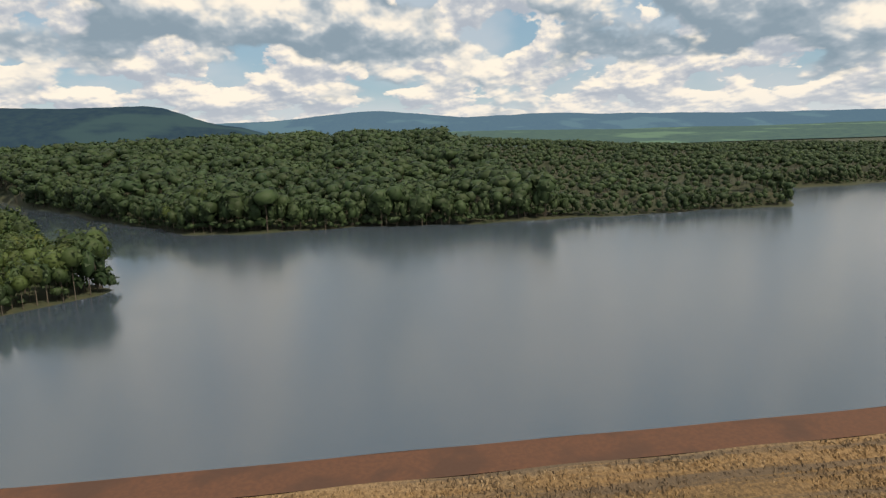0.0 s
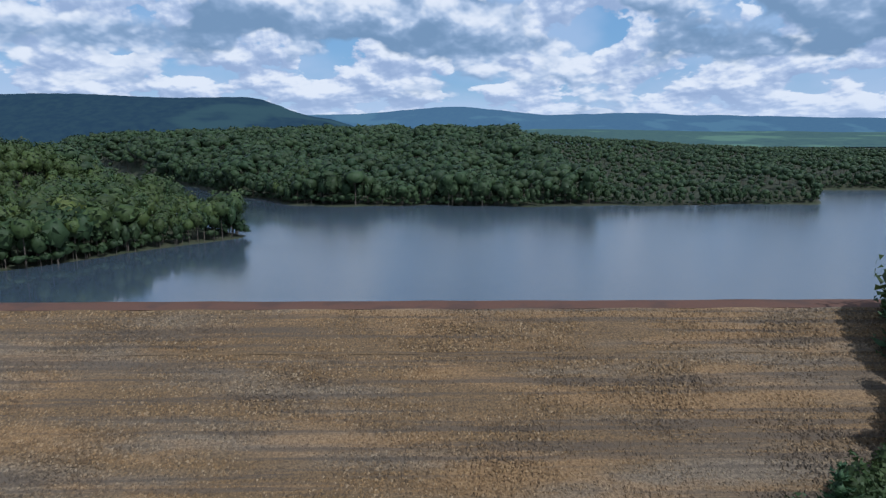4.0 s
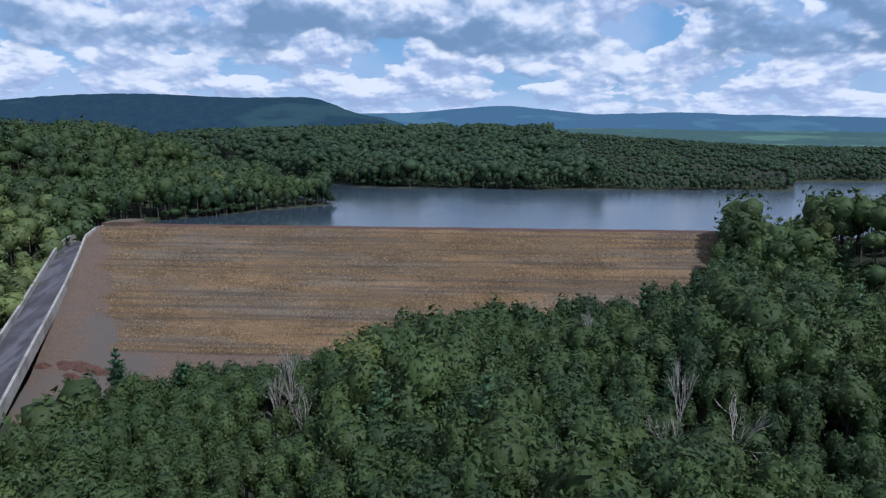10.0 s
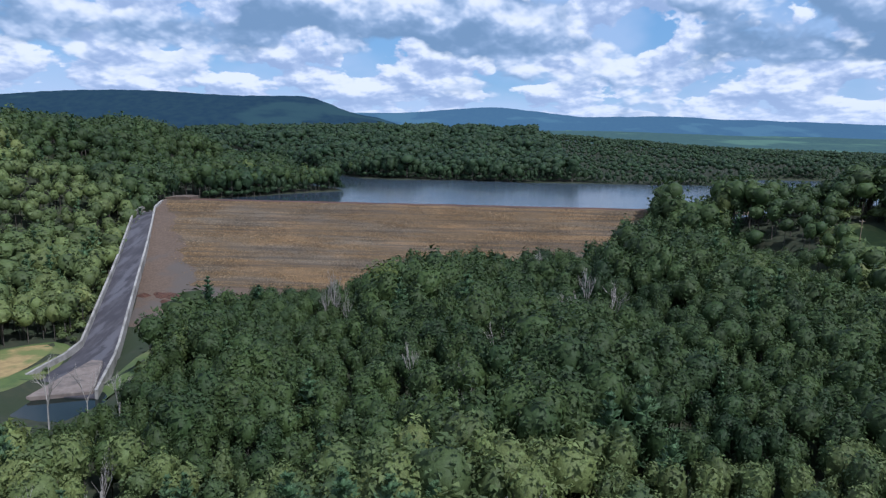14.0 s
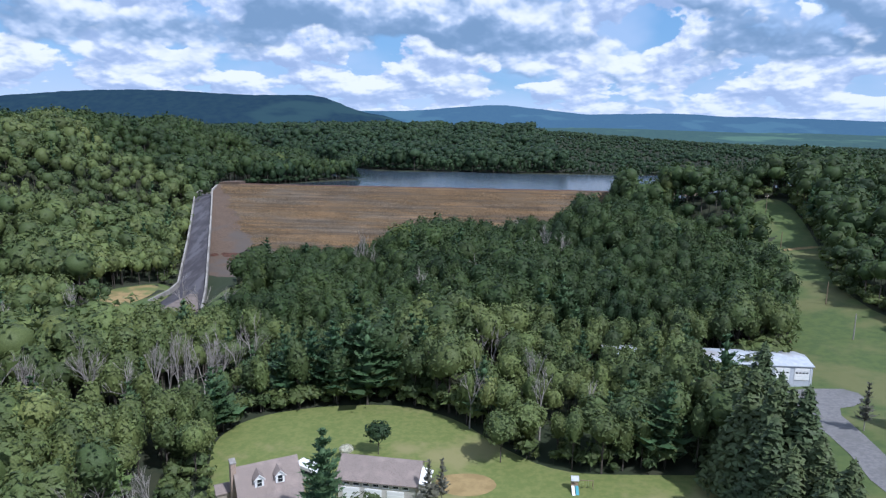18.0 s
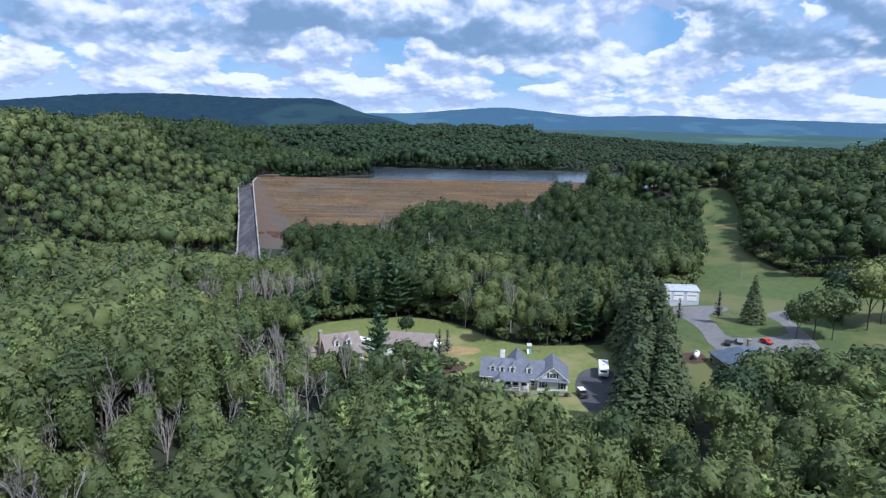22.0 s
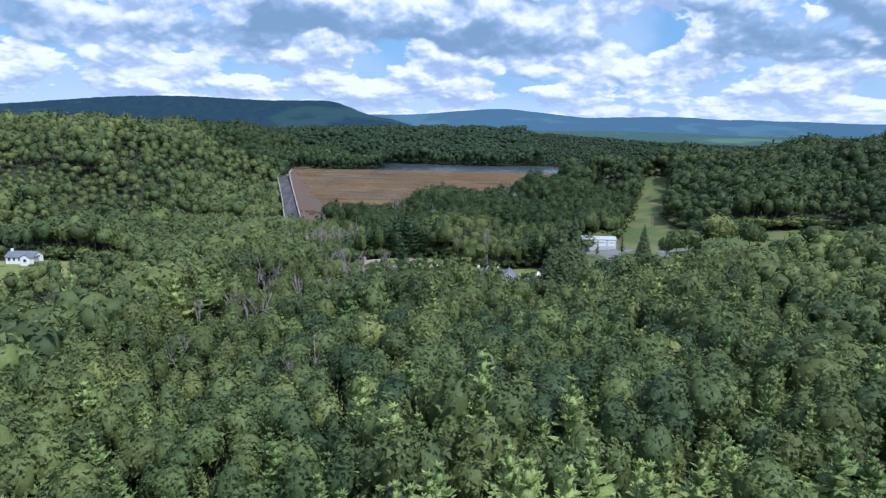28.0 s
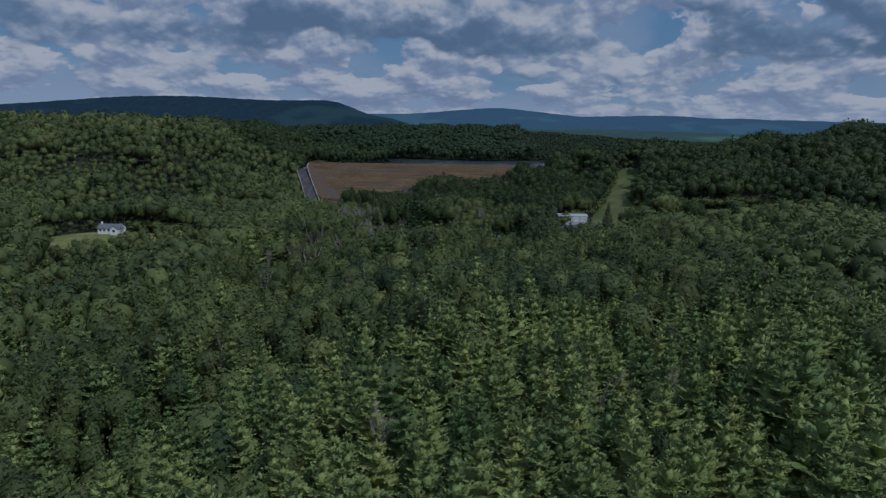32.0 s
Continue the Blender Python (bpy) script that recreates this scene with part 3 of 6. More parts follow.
part("crest_end", finish(bm, "crest_end", [M["gravel"]]), dam, "raised gravel shoulder at the crest's end")

# the stilling apron in the outlet
apron = bmesh.new()
A_PTS = [(-77.6, -113.5, -28.6), (-74.5, -114.0, -28.6), (-66.5, -132.0, -29.0), (-79.0, -136.5, -29.0)]
lo = [apron.verts.new((x, y, z - 1.2)) for x, y, z in A_PTS]
hi = [apron.verts.new((x, y, z)) for x, y, z in A_PTS]
apron.faces.new(hi), apron.faces.new(lo[::-1])
for i in range(4):
    apron.faces.new((lo[i], lo[(i + 1) % 4], hi[(i + 1) % 4], hi[i]))
part("outlet_apron", finish(apron, "outlet_apron", [M["apron_concrete"]], 0.15), spillway, "weathered pinkish concrete outlet slab")
px, py = np.meshgrid(np.linspace(-92, -62, 8), np.linspace(-152, -130, 8))
v, q = grid(px, py, np.full_like(px, -30.1))
tagged(new("water", mesh_of("outlet_pool", v, q, [M["pool"]])), "still dark pool below the spillway outlet", "water", kind="structure")

# ---- trees ----


def leaves(r, pos, normal, size):
    """One leaf-clump triangle at each place, facing about along its normal."""
    n = len(pos)
    nrm = normal / np.linalg.norm(normal, axis=1, keepdims=True)
    ref = r.normal(size=(n, 3))
    u = np.cross(nrm, ref)
    u /= np.linalg.norm(u, axis=1, keepdims=True) + 1e-9
    w_ = np.cross(nrm, u)
    ang = np.array([0, 2.09, 4.19])[None] + r.uniform(-0.5, 0.5, (n, 3))
    rad = size[:, None] * r.uniform(0.65, 1.35, (n, 3))
    v = pos[:, None] + rad[..., None] * (np.cos(ang)[..., None] * u[:, None] + np.sin(ang)[..., None] * w_[:, None])
    return v.reshape(-1, 3), np.arange(3 * n).reshape(-1, 3)


OCT_V = np.array([(1, 0, 0), (0, 1, 0), (-1, 0, 0), (0, -1, 0), (0, 0, 1), (0, 0, -1)], float)
OCT_F = np.array([(0, 1, 4), (1, 2, 4), (2, 3, 4), (3, 0, 4), (1, 0, 5), (2, 1, 5), (3, 2, 5), (0, 3, 5)])


_g = (1 + 5**0.5) / 2
ICO_V = np.array([(-1, _g, 0), (1, _g, 0), (-1, -_g, 0), (1, -_g, 0), (0, -1, _g), (0, 1, _g), (0, -1, -_g), (0, 1, -_g), (_g, 0, -1), (_g, 0, 1), (-_g, 0, -1), (-_g, 0, 1)]) / math.hypot(1, _g)
ICO_F = np.array([(0, 11, 5), (0, 5, 1), (0, 1, 7), (0, 7, 10), (0, 10, 11), (1, 5, 9), (5, 11, 4), (11, 10, 2), (10, 7, 6), (7, 1, 8), (3, 9, 4), (3, 4, 2), (3, 2, 6), (3, 6, 8), (3, 8, 9), (4, 9, 5), (2, 4, 11), (6, 2, 10), (8, 6, 7), (9, 8, 1)])


def join(pieces):
    vs, fs, base = [], [], 0
    for v, f in pieces:
        vs.append(v), fs.append(f + base)
        base += len(v)
    return np.concatenate(vs), np.concatenate(fs)


def limb(p, q, r0, r1, sides=4):
    """A tapered limb from p to q."""
    p, q = np.array(p, float), np.array(q, float)
    d = (q - p) / (np.linalg.norm(q - p) + 1e-9)
    u = np.cross(d, (0.31, 0.95, 0.12))
    u /= np.linalg.norm(u) + 1e-9
    w_ = np.cross(d, u)
    a = np.arange(sides) * 2 * math.pi / sides
    ring = np.cos(a)[:, None] * u + np.sin(a)[:, None] * w_
    v = np.concatenate([p + ring * r0, q + ring * r1])
    f = []
    for i in range(sides):
        j = (i + 1) % sides
        f += [(i, j, sides + j), (i, sides + j, sides + i)]
    return v, np.array(f)


def unit(r, n, low=-0.45):
    z = r.uniform(low, 1, n)
    a = r.uniform(0, 6.283, n)
    s = np.sqrt(1 - z * z)
    return np.stack([s * np.cos(a), s * np.sin(a), z], -1)


def halved(v, f):
    """A ball of triangles with each edge split once and pushed out to the unit sphere."""
    v, f, mids = [tuple(p) for p in v], [], {}
    def mid(a, b):
        key = (min(a, b), max(a, b))
        if key not in mids:
            p = (np.array(v[a]) + np.array(v[b])) / 2
            v.append(tuple(p / np.linalg.norm(p)))
            mids[key] = len(v) - 1
        return mids[key]
    for a, b, c in ICO_F:
        ab, bc, ca = mid(a, b), mid(b, c), mid(c, a)
        f += [(a, ab, ca), (b, bc, ab), (c, ca, bc), (ab, bc, ca)]
    return np.array(v), np.array(f)


BALL_V, BALL_F = halved(ICO_V, ICO_F)


def broad_tree(r, n, height, width, slim=1.0, lobes=11, size=0.5, near=True):
    """Trunk and crown of a broadleaved tree as (verts, faces) pairs: a domed crown swelling into rounded boughs."""
    R = width / 2
    cz, ch = height * (1 - 0.33 * slim), height * 0.33 * slim
    trunk = [limb((0, 0, -0.6), (0, 0, cz), 0.0135 * height, 0.007 * height, 5 if near else 3)]
    heads = unit(r, lobes, -0.35)
    heads[:, 2] = np.linspace(0.97, -0.3, lobes) + r.uniform(-0.08, 0.03, lobes)
    turn = np.arange(lobes) * 2.4 + r.uniform(-0.5, 0.5, lobes)
    flat_ = np.sqrt(np.clip(1 - heads[:, 2] ** 2, 0, 1))
    heads[:, 0], heads[:, 1] = flat_ * np.cos(turn), flat_ * np.sin(turn)
    wide, high = r.uniform(0.42, 0.72, lobes) * (11 / lobes) ** 0.3, r.uniform(0.16, 0.40, lobes)

    def swell(d):
        ang = np.arccos(np.clip(d @ heads.T, -1, 1)) / wide
        return 0.72 + (high * np.sqrt(np.clip(1 - ang**2, 0, 1))).max(1)

    axes = np.array([R, R, ch])
    bv, bf = (BALL_V, BALL_F) if near else (ICO_V, ICO_F)
    keep = (bv[bf][:, :, 2].max(1) > -0.5)
    hang = np.array([1.0, 1.0, 1.3])
    body_ = np.where(bv[:, 2:] < 0, bv * hang, bv) * (swell(bv) * r.uniform(0.76, 0.89, len(bv)))[:, None] * axes + (0, 0, cz)
    crown = [(body_, bf[keep])]
    d = unit(r, n, -0.45)
    f = swell(d) * r.uniform(0.84, 1.07, n)
    crown.append(leaves(r, np.where(d[:, 2:] < 0, d * hang, d) * f[:, None] * axes + (0, 0, cz), d / axes * R + r.normal(0, 0.42, (n, 3)) + (0, 0, 0.10), size * r.uniform(0.5, 1.35, n)))
    if near:
        for i in range(3):
            trunk.append(limb((0, 0, height * r.uniform(0.25, 0.42)), heads[i + lobes // 3] * axes * 0.8 + (0, 0, cz), 0.007 * height, 0.003 * height, 3))
    return join(trunk), join(crown)


def needles(r, pos, along, flat, length, width):
    """Pointed sprays: one long triangle at each place, its tip along the bough."""
    along = along / (np.linalg.norm(along, axis=1, keepdims=True) + 1e-9)
    across = np.cross(flat, along)
    across /= np.linalg.norm(across, axis=1, keepdims=True) + 1e-9
    back = pos - along * (length * 0.35)[:, None]
    v = np.stack([pos + along * (length * 0.65)[:, None], back + across * width[:, None], back - across * width[:, None]], 1)
    return v.reshape(-1, 3), np.arange(3 * len(pos)).reshape(-1, 3)


def pine_tree(r, n, height, width, size=0.5, near=True):
    """A white pine: whorls of level boughs that carry upturned tufts, with dark gaps between the whorls."""
    R = width / 2
    trunk = [limb((0, 0, -0.6), (0, 0, height * 0.97), 0.012 * height, 0.003 * height, 5 if near else 3)]
    crown, pos, way_, flat_, grow_ = [], [], [], [], []
    levels, boughs = (9, 6) if near else (6, 5)
    per = max(4, n // (levels * boughs))
    for k in range(levels):
        t = k / (levels - 1)
        z = height * (0.24 + 0.73 * t)
        reach = R * (1.06 - 0.97 * t ** 1.2)
        for b in range(boughs):
            if r.uniform() < 0.12:
                continue
            a = k * 1.25 + b * 2 * math.pi / boughs + r.uniform(-0.3, 0.3)
            L = max(0.45, reach * r.uniform(0.60, 1.22))
            zb = z + r.normal(0, 0.012 * height)
            d = np.array([math.cos(a), math.sin(a), 0.0])
            across = np.array([-d[1], d[0], 0.0])
            tip = d * L + (0, 0, zb + 0.22 * L)
            if near:
                half = d * L * 0.62 + (0, 0, zb + 0.03 * L)
                crown.append((np.array([d * 0.1 + (0, 0, zb - 0.12), half + across * L * 0.30, tip, half - across * L * 0.30, half + (0, 0, 0.10 * L + 0.08)]), np.array([(0, 1, 4), (1, 2, 4), (2, 3, 4), (3, 0, 4)])))
            u = np.sort(r.uniform(0.30, 1.08, per))
            off = r.normal(0, 1, per) * 0.26 * L * (1.25 - np.abs(u - 0.62))
            p = d * (u * L)[:, None] + across * off[:, None]
            p[:, 2] = zb + 0.22 * L * u**2.2 + 0.06 + r.uniform(0, 0.22, per)
            pos.append(p)
            way_.append(d * 0.75 + across * (off / (0.2 * L) * 0.6)[:, None] + (0, 0, 0.75) + r.normal(0, 0.30, (per, 3)))
            flat_.append(np.tile((0, 0, 1.0), (per, 1)) - d * 0.3 + r.normal(0, 0.45, (per, 3)))
            grow_.append(np.full(per, 0.72 + 0.28 * min(1.0, L / (0.7 * R))))
    pos, way_, flat_, grow_ = np.concatenate(pos), np.concatenate(way_), np.concatenate(flat_), np.concatenate(grow_)
    m = len(pos)
    crown.append(needles(r, pos, way_, flat_, size * grow_ * r.uniform(0.9, 1.7, m), size * grow_ * r.uniform(0.26, 0.48, m)))
    for z, k in ((0.30, 0.36), (0.46, 0.36), (0.62, 0.29), (0.78, 0.19), (0.90, 0.09)):
        crown.append((OCT_V @ np.array([[0.8, 0.6, 0], [-0.6, 0.8, 0], [0, 0, 1]]) * np.array([R * k, R * k, height * 0.11]) + (0, 0, height * z), OCT_F))
    q = 8
    top = np.zeros((q, 3)) + (0, 0, height * 0.97)
    crown.append(needles(r, top, unit(r, q, 0.4), r.normal(size=(q, 3)), np.full(q, size * 1.5), np.full(q, size * 0.35)))
    return join(trunk), join(crown)


def spruce_tree(r, n, height, width, size=0.5):
    """A spruce: a dense ragged cone to the ground."""
    R = width / 2
    trunk = [limb((0, 0, -0.6), (0, 0, height * 0.97), 0.014 * height, 0.01, 5)]
    t = 1 - np.sqrt(r.uniform(0.0004, 1, n))
    a = r.uniform(0, 6.283, n)
    tier = 0.82 + 0.18 * np.abs(np.sin(t * 30 + 2 * np.sin(a * 3)))
    rad = R * (1 - t) ** 0.92 * tier * r.uniform(0.78, 1.08, n)
    pos = np.stack([rad * np.cos(a), rad * np.sin(a), height * (0.05 + 0.95 * t) - 0.12 * rad], -1)
    nrm = np.stack([np.cos(a), np.sin(a), np.full(n, 0.75)], -1) + r.normal(0, 0.4, (n, 3))
    core = [(OCT_V * np.array([R * 0.72 * k, R * 0.72 * k, height * 0.16]) + (0, 0, height * z), OCT_F) for z, k in ((0.2, 1.0), (0.36, 0.8), (0.52, 0.6), (0.68, 0.4), (0.84, 0.2))]
    return join(trunk), join(core + [leaves(r, pos, nrm, size * r.uniform(0.6, 1.3, n))])


def bare_tree(r, height, spread=0.35):
    """A leafless tree: a slim stem that forks into a fan of fine rising limbs and twigs."""
    out = []

    def grow(p, d, length, rad, depth):
        d = d / np.linalg.norm(d)
        q = p + d * length
        out.append(limb(p, q, rad, rad * 0.6, 4 if depth == 0 else 3))
        if depth >= 4:
            return
        for i in range(3):
            nd = d + r.normal(0, spread, 3) + (0, 0, 0.16)
            grow(p + d * length * r.uniform(0.5, 1.0), nd, length * r.uniform(0.52, 0.80), rad * 0.56, depth + 1)

    grow(np.array([0.0, 0.0, -0.5]), np.array([r.normal(0, 0.08), r.normal(0, 0.08), 1.0]), height * 0.40, 0.012 * height, 0)
    return join(out)


M["leaf_single"] = leaf("broad_leaves", (0.036, 0.062, 0.026), (0.135, 0.170, 0.055), warm=(0.27, 0.28, 0.09))
# Shaded and sunlit copies of one foliage: cloud shade is put into their colours
M["leaf_wood_shaded"] = leaf("shaded_wood_leaves", (0.022, 0.042, 0.015), (0.068, 0.098, 0.028), "tint")
M["leaf_wood_sunlit"] = leaf("sunlit_wood_leaves", (0.042, 0.068, 0.026), (0.160, 0.192, 0.060), "tint", warm=(0.27, 0.28, 0.09))
# Bright pine needles: the lower valley's sunlight is put into their colour
M["pine_single"] = leaf("pine_needles", (0.110, 0.175, 0.062), (0.330, 0.390, 0.130), warm=(0.31, 0.32, 0.11), through=0.2)
M["pine_wood_sunlit"] = leaf("sunlit_pine_needles_wood", (0.110, 0.175, 0.062), (0.330, 0.390, 0.130), "tint", warm=(0.31, 0.32, 0.11), through=0.2)
M["pine_dark"] = leaf("dark_pine_needles", (0.045, 0.090, 0.042), (0.095, 0.155, 0.068), warm=(0.10, 0.14, 0.05), through=0.15)
# Darker needle copy for the other woods, with shade in its colour
M["pine_wood_shaded"] = leaf("shaded_pine_needles_wood", (0.040, 0.080, 0.036), (0.085, 0.135, 0.056), "tint", warm=(0.09, 0.12, 0.04), through=0.15)
# Far-shore foliage, darkened in its colour to hold shade and distance
M["leaf_far_shaded"] = leaf("shaded_far_shore_leaves", (0.020, 0.042, 0.018), (0.044, 0.072, 0.028), "tint", warm=(0.06, 0.09, 0.035))
M["larch"] = leaf("larch_needles", (0.10, 0.10, 0.075), (0.15, 0.145, 0.11))
M["blossom"] = leaf("white_blossom", (0.55, 0.53, 0.42), (0.65, 0.62, 0.50), warm=(0.5, 0.5, 0.35))
M["spruce_single"] = leaf("spruce_needles", (0.060, 0.085, 0.036), (0.100, 0.125, 0.050), warm=(0.03, 0.05, 0.015), through=0.12)


def inside(x, y, poly):
    """Which points lie in a polygon."""
    x, y = np.asarray(x, float), np.asarray(y, float)
    hit = np.zeros(x.shape, bool)
    for (ax, ay), (bx, by) in zip(poly, poly[1:] + poly[:1]):
        cross = (ay > y) != (by > y)
        hit ^= cross & (x < (bx - ax) * (y - ay) / (by - ay + 1e-12) + ax)
    return hit


def edge_distance(x, y, poly):
    best = np.full(np.shape(x), 1e9)
    for (ax, ay), (bx, by) in zip(poly, poly[1:] + poly[:1]):
        dx, dy = bx - ax, by - ay
        t = np.clip(((x - ax) * dx + (y - ay) * dy) / (dx * dx + dy * dy), 0, 1)
        best = np.minimum(best, np.hypot(x - ax - t * dx, y - ay - t * dy))
    return best


DAM_CLEAR = [(-126, 58), (100, 58), (99, 8), (79, -26), (64, -44), (22, -62), (-20, -69), (-46, -84), (-59, -100), (-53, -138), (-47, -160), (-62, -178), (-100, -170), (-82, -122), (-94, -90), (-101.5, -70), (-115.5, -30)]
FIELD = [(-88.5, -101), (-97, -104), (-106, -114), (-103, -130), (-90, -142), (-81, -138), (-84, -118)]
LAWN_HOUSES = [(-24, -222), (-20, -213), (-8, -208), (4, -207), (12, -209), (20, -214), (27, -224), (36, -233), (50, -234), (61, -235), (60, -260), (59, -290), (40, -293), (22, -284), (12, -273), (4, -266), (-6, -260), (-14, -250), (-21, -233)]
LAWN_HALL = [(70, -214), (93, -184), (104, -157), (127, -80), (137, -44), (154, -40), (145, -90), (123, -148), (127, -182), (150, -192), (185, -205), (190, -232), (150, -250), (112, -262), (96, -282), (74, -292), (68, -284), (70, -250)]
LAWN_WEST = [(-165, -262), (-145, -246), (-112, -244), (-104, -254), (-112, -274), (-120, -286), (-142, -290), (-165, -280)]
HUT_CLEAR = [(126, 14), (142, 14), (142, 34), (126, 34)]


# clumps of dead trees: centre x, y, number, spread
R_BARE = np.random.default_rng(8)
BARE_CLUMPS = [(-46, -220, 8, 6), (-30, -212, 7, 5), (26, -206, 4, 5), (39, -219, 2, 2), (-58, -222, 6, 7), (-38, -200, 6, 6), (-20, -266, 6, 6), (-12, -278, 6, 7), (-28, -292, 8, 8), (2, -296, 5, 7), (-54, -304, 7, 9), (-34, -322, 5, 8),
               (-15, -98, 5, 4), (33, -82, 4, 4), (-56, -156, 3, 4), (14, -150, 4, 12), (-76, -228, 6, 9), (50, -128, 3, 9), (-30, -348, 3, 8), (0, -374, 2, 8), (38, -446, 3, 14), (-22, -404, 2, 6), (-95, -180, 6, 10)]
BARE_SPOTS = [(float(cx + R_BARE.normal(0, sp)), float(cy + R_BARE.normal(0, sp))) for cx, cy, n_, sp in BARE_CLUMPS for _ in range(n_)]


def wood_spots(seed, x0, x1, y0, y1, step):
    """Jittered places for trees, clear of water, lawns and structures."""
    r = np.random.default_rng(seed)
    gx_, gy_ = np.meshgrid(np.arange(x0, x1, step), np.arange(y0, y1, step * 0.87))
    gx_[1::2] += step / 2
    x, y = gx_.ravel() + r.uniform(-0.38, 0.38, gx_.size) * step, gy_.ravel() + r.uniform(-0.38, 0.38, gx_.size) * step
    ok = np.ones(x.shape, bool)
    for poly in (DAM_CLEAR, FIELD, LAWN_HOUSES, LAWN_HALL, LAWN_WEST, HUT_CLEAR):
        ok &= ~inside(x, y, poly)
    ok &= ~((y > -2) & (shore(x, y) < 0.6))
    for bx_, by_ in BARE_SPOTS:
        ok &= (x - bx_) ** 2 + (y - by_ + 2.0) ** 2 > 3.6**2
    return x[ok], y[ok], r


def stature(x, y):
    """Trees stay lower on the dam's shoulder and below the white house."""
    low = np.where((x > 96) & (y > -22), 0.55, 1.0)
    low = np.where((x < -30) & (y > -182) & (y < -138), 0.62, low)
    low = np.where((x > 10) & (x < 64) & (y < -280) & (y > -300), 0.75, low)
    low = np.where((x > -20) & (x < 70) & (y < -304) & (y > -330), 1.10, low)
    low = np.where((x > -10) & (x < 66) & (y > -112) & (y < -40), 1.2, low)
    return np.where(inside(x, y, [(-170, -250), (-100, -246), (-62, -330), (-110, -352)]), 0.5, low)


def scatter(name, x, y, r, shapes, heights, mats, label, spread=(0.88, 1.3)):
    """Trees past counting, joined into one mesh; each face carries its tree's tint."""
    if not len(x):
        return None
    z = ground_z(x, y)
    vs, fs, tint, idx, base = [], [], [], [], 0
    which = r.integers(0, len(shapes), len(x))
    for k, (trunk, crown) in enumerate(shapes):
        sel = np.flatnonzero(which == k)
        if not len(sel):
            continue
        (tv, tf), (cv, cf) = trunk, crown
        v0 = np.concatenate([cv, tv])
        f0 = np.concatenate([cf, tf + len(cv)])
        m0 = np.concatenate([np.zeros(len(cf), int), np.ones(len(tf), int)])
        a, s = r.uniform(0, 6.283, len(sel)), r.uniform(*heights, len(sel)) * stature(x[sel], y[sel]) * (1 + 0.22 * np.sin(x[sel] * 0.09 + 1.3 * np.sin(y[sel] * 0.05)))
        wide = s * r.uniform(*spread, len(sel))
        c, t = np.cos(a)[:, None], np.sin(a)[:, None]
        X = (v0[:, 0] * c - v0[:, 1] * t) * wide[:, None] + x[sel][:, None]
        Y = (v0[:, 0] * t + v0[:, 1] * c) * wide[:, None] + y[sel][:, None]
        Z = v0[:, 2] * s[:, None] + z[sel][:, None]
        vs.append(np.stack([X, Y, Z], -1).reshape(-1, 3).astype(np.float32))
        fs.append((f0[None] + (base + len(v0) * np.arange(len(sel)))[:, None, None]).reshape(-1, 3))
        idx.append(np.tile(m0, len(sel)))
        # Broad light and dark patches: stand differences and cloud shade, both in the tint
        stand_shade = 0.5 + 0.5 * np.sin(x[sel] * 0.061 + 1.9 * np.sin(y[sel] * 0.043)) * np.sin(y[sel] * 0.052 + 1.3 * np.sin(x[sel] * 0.031))
        tint.append(np.repeat(0.6 * r.uniform(0, 1, len(sel)) + 0.4 * stand_shade, len(f0)))
        base += len(v0) * len(sel)
    me = mesh_of(name, np.concatenate(vs), np.concatenate(fs), mats, np.concatenate(idx), True)
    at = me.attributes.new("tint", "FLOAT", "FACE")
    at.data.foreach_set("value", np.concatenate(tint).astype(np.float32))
    return tagged(new(name, me), label, "woods", kind="stuff")


R0 = np.random.default_rng(11)
NEAR_BROAD = [broad_tree(R0, 300, 13, w_, s_, l_, 0.335) for w_, s_, l_ in ((5.2, 1.0, 12), (6.2, 0.9, 14), (4.6, 1.1, 10), (4.0, 1.2, 9), (4.9, 1.05, 11), (5.8, 0.85, 13))]
NEAR_PINE = [pine_tree(R0, 540, 15, w_, 0.56) for w_ in (8.4, 9.4, 7.6)]
MID_BROAD = [broad_tree(R0, 52, 14, w_, s_, 9, 0.62, False) for w_, s_ in ((7.0, 0.95), (8.0, 0.85), (6.2, 1.0), (7.4, 0.9))]
MID_PINE = [pine_tree(R0, 96, 16, 8.0, 1.1, False) for _ in range(2)]
FAR_BROAD = [broad_tree(R0, 14, 14, w_, 0.8, 8, 1.0, False) for w_ in (9.0, 10.5, 8.0)]


def seen(x, y):
    """Places that lie within the flight's field of view."""
    return np.abs(x - 30) < 0.80 * (y + 556) + 12


def wood(name, x, y, r, pine_share, broad, pine, heights, label, tone="leaf_wood_shaded"):
    ok = seen(x, y)
    x, y = x[ok], y[ok]
    p = r.uniform(0, 1, len(x)) < (pine_share(x, y) if callable(pine_share) else pine_share)
    beside = np.abs(x - 28) > 84
    sets = [(x, y, p, broad, pine)] if broad is not NEAR_BROAD else [(x[~beside], y[~beside], p[~beside], broad, pine), (x[beside], y[beside], p[beside], MID_BROAD, MID_PINE)]
    for x_, y_, p_, b_, q_ in sets:
        scatter(name, x_[~p_], y_[~p_], r, b_, heights, [M[tone], M["bark"]], label)
        if q_ and p_.any():
            # Sunlit needle colour down the valley, shaded needle colour elsewhere
            scatter("pines", x_[p_], y_[p_], r, q_, (0.75, 1.08), [M["pine_wood_sunlit" if y_.mean() < -300 else "pine_wood_shaded"], M["bark"]], "feathery white pines standing among broadleaved trees", (0.9, 1.2))


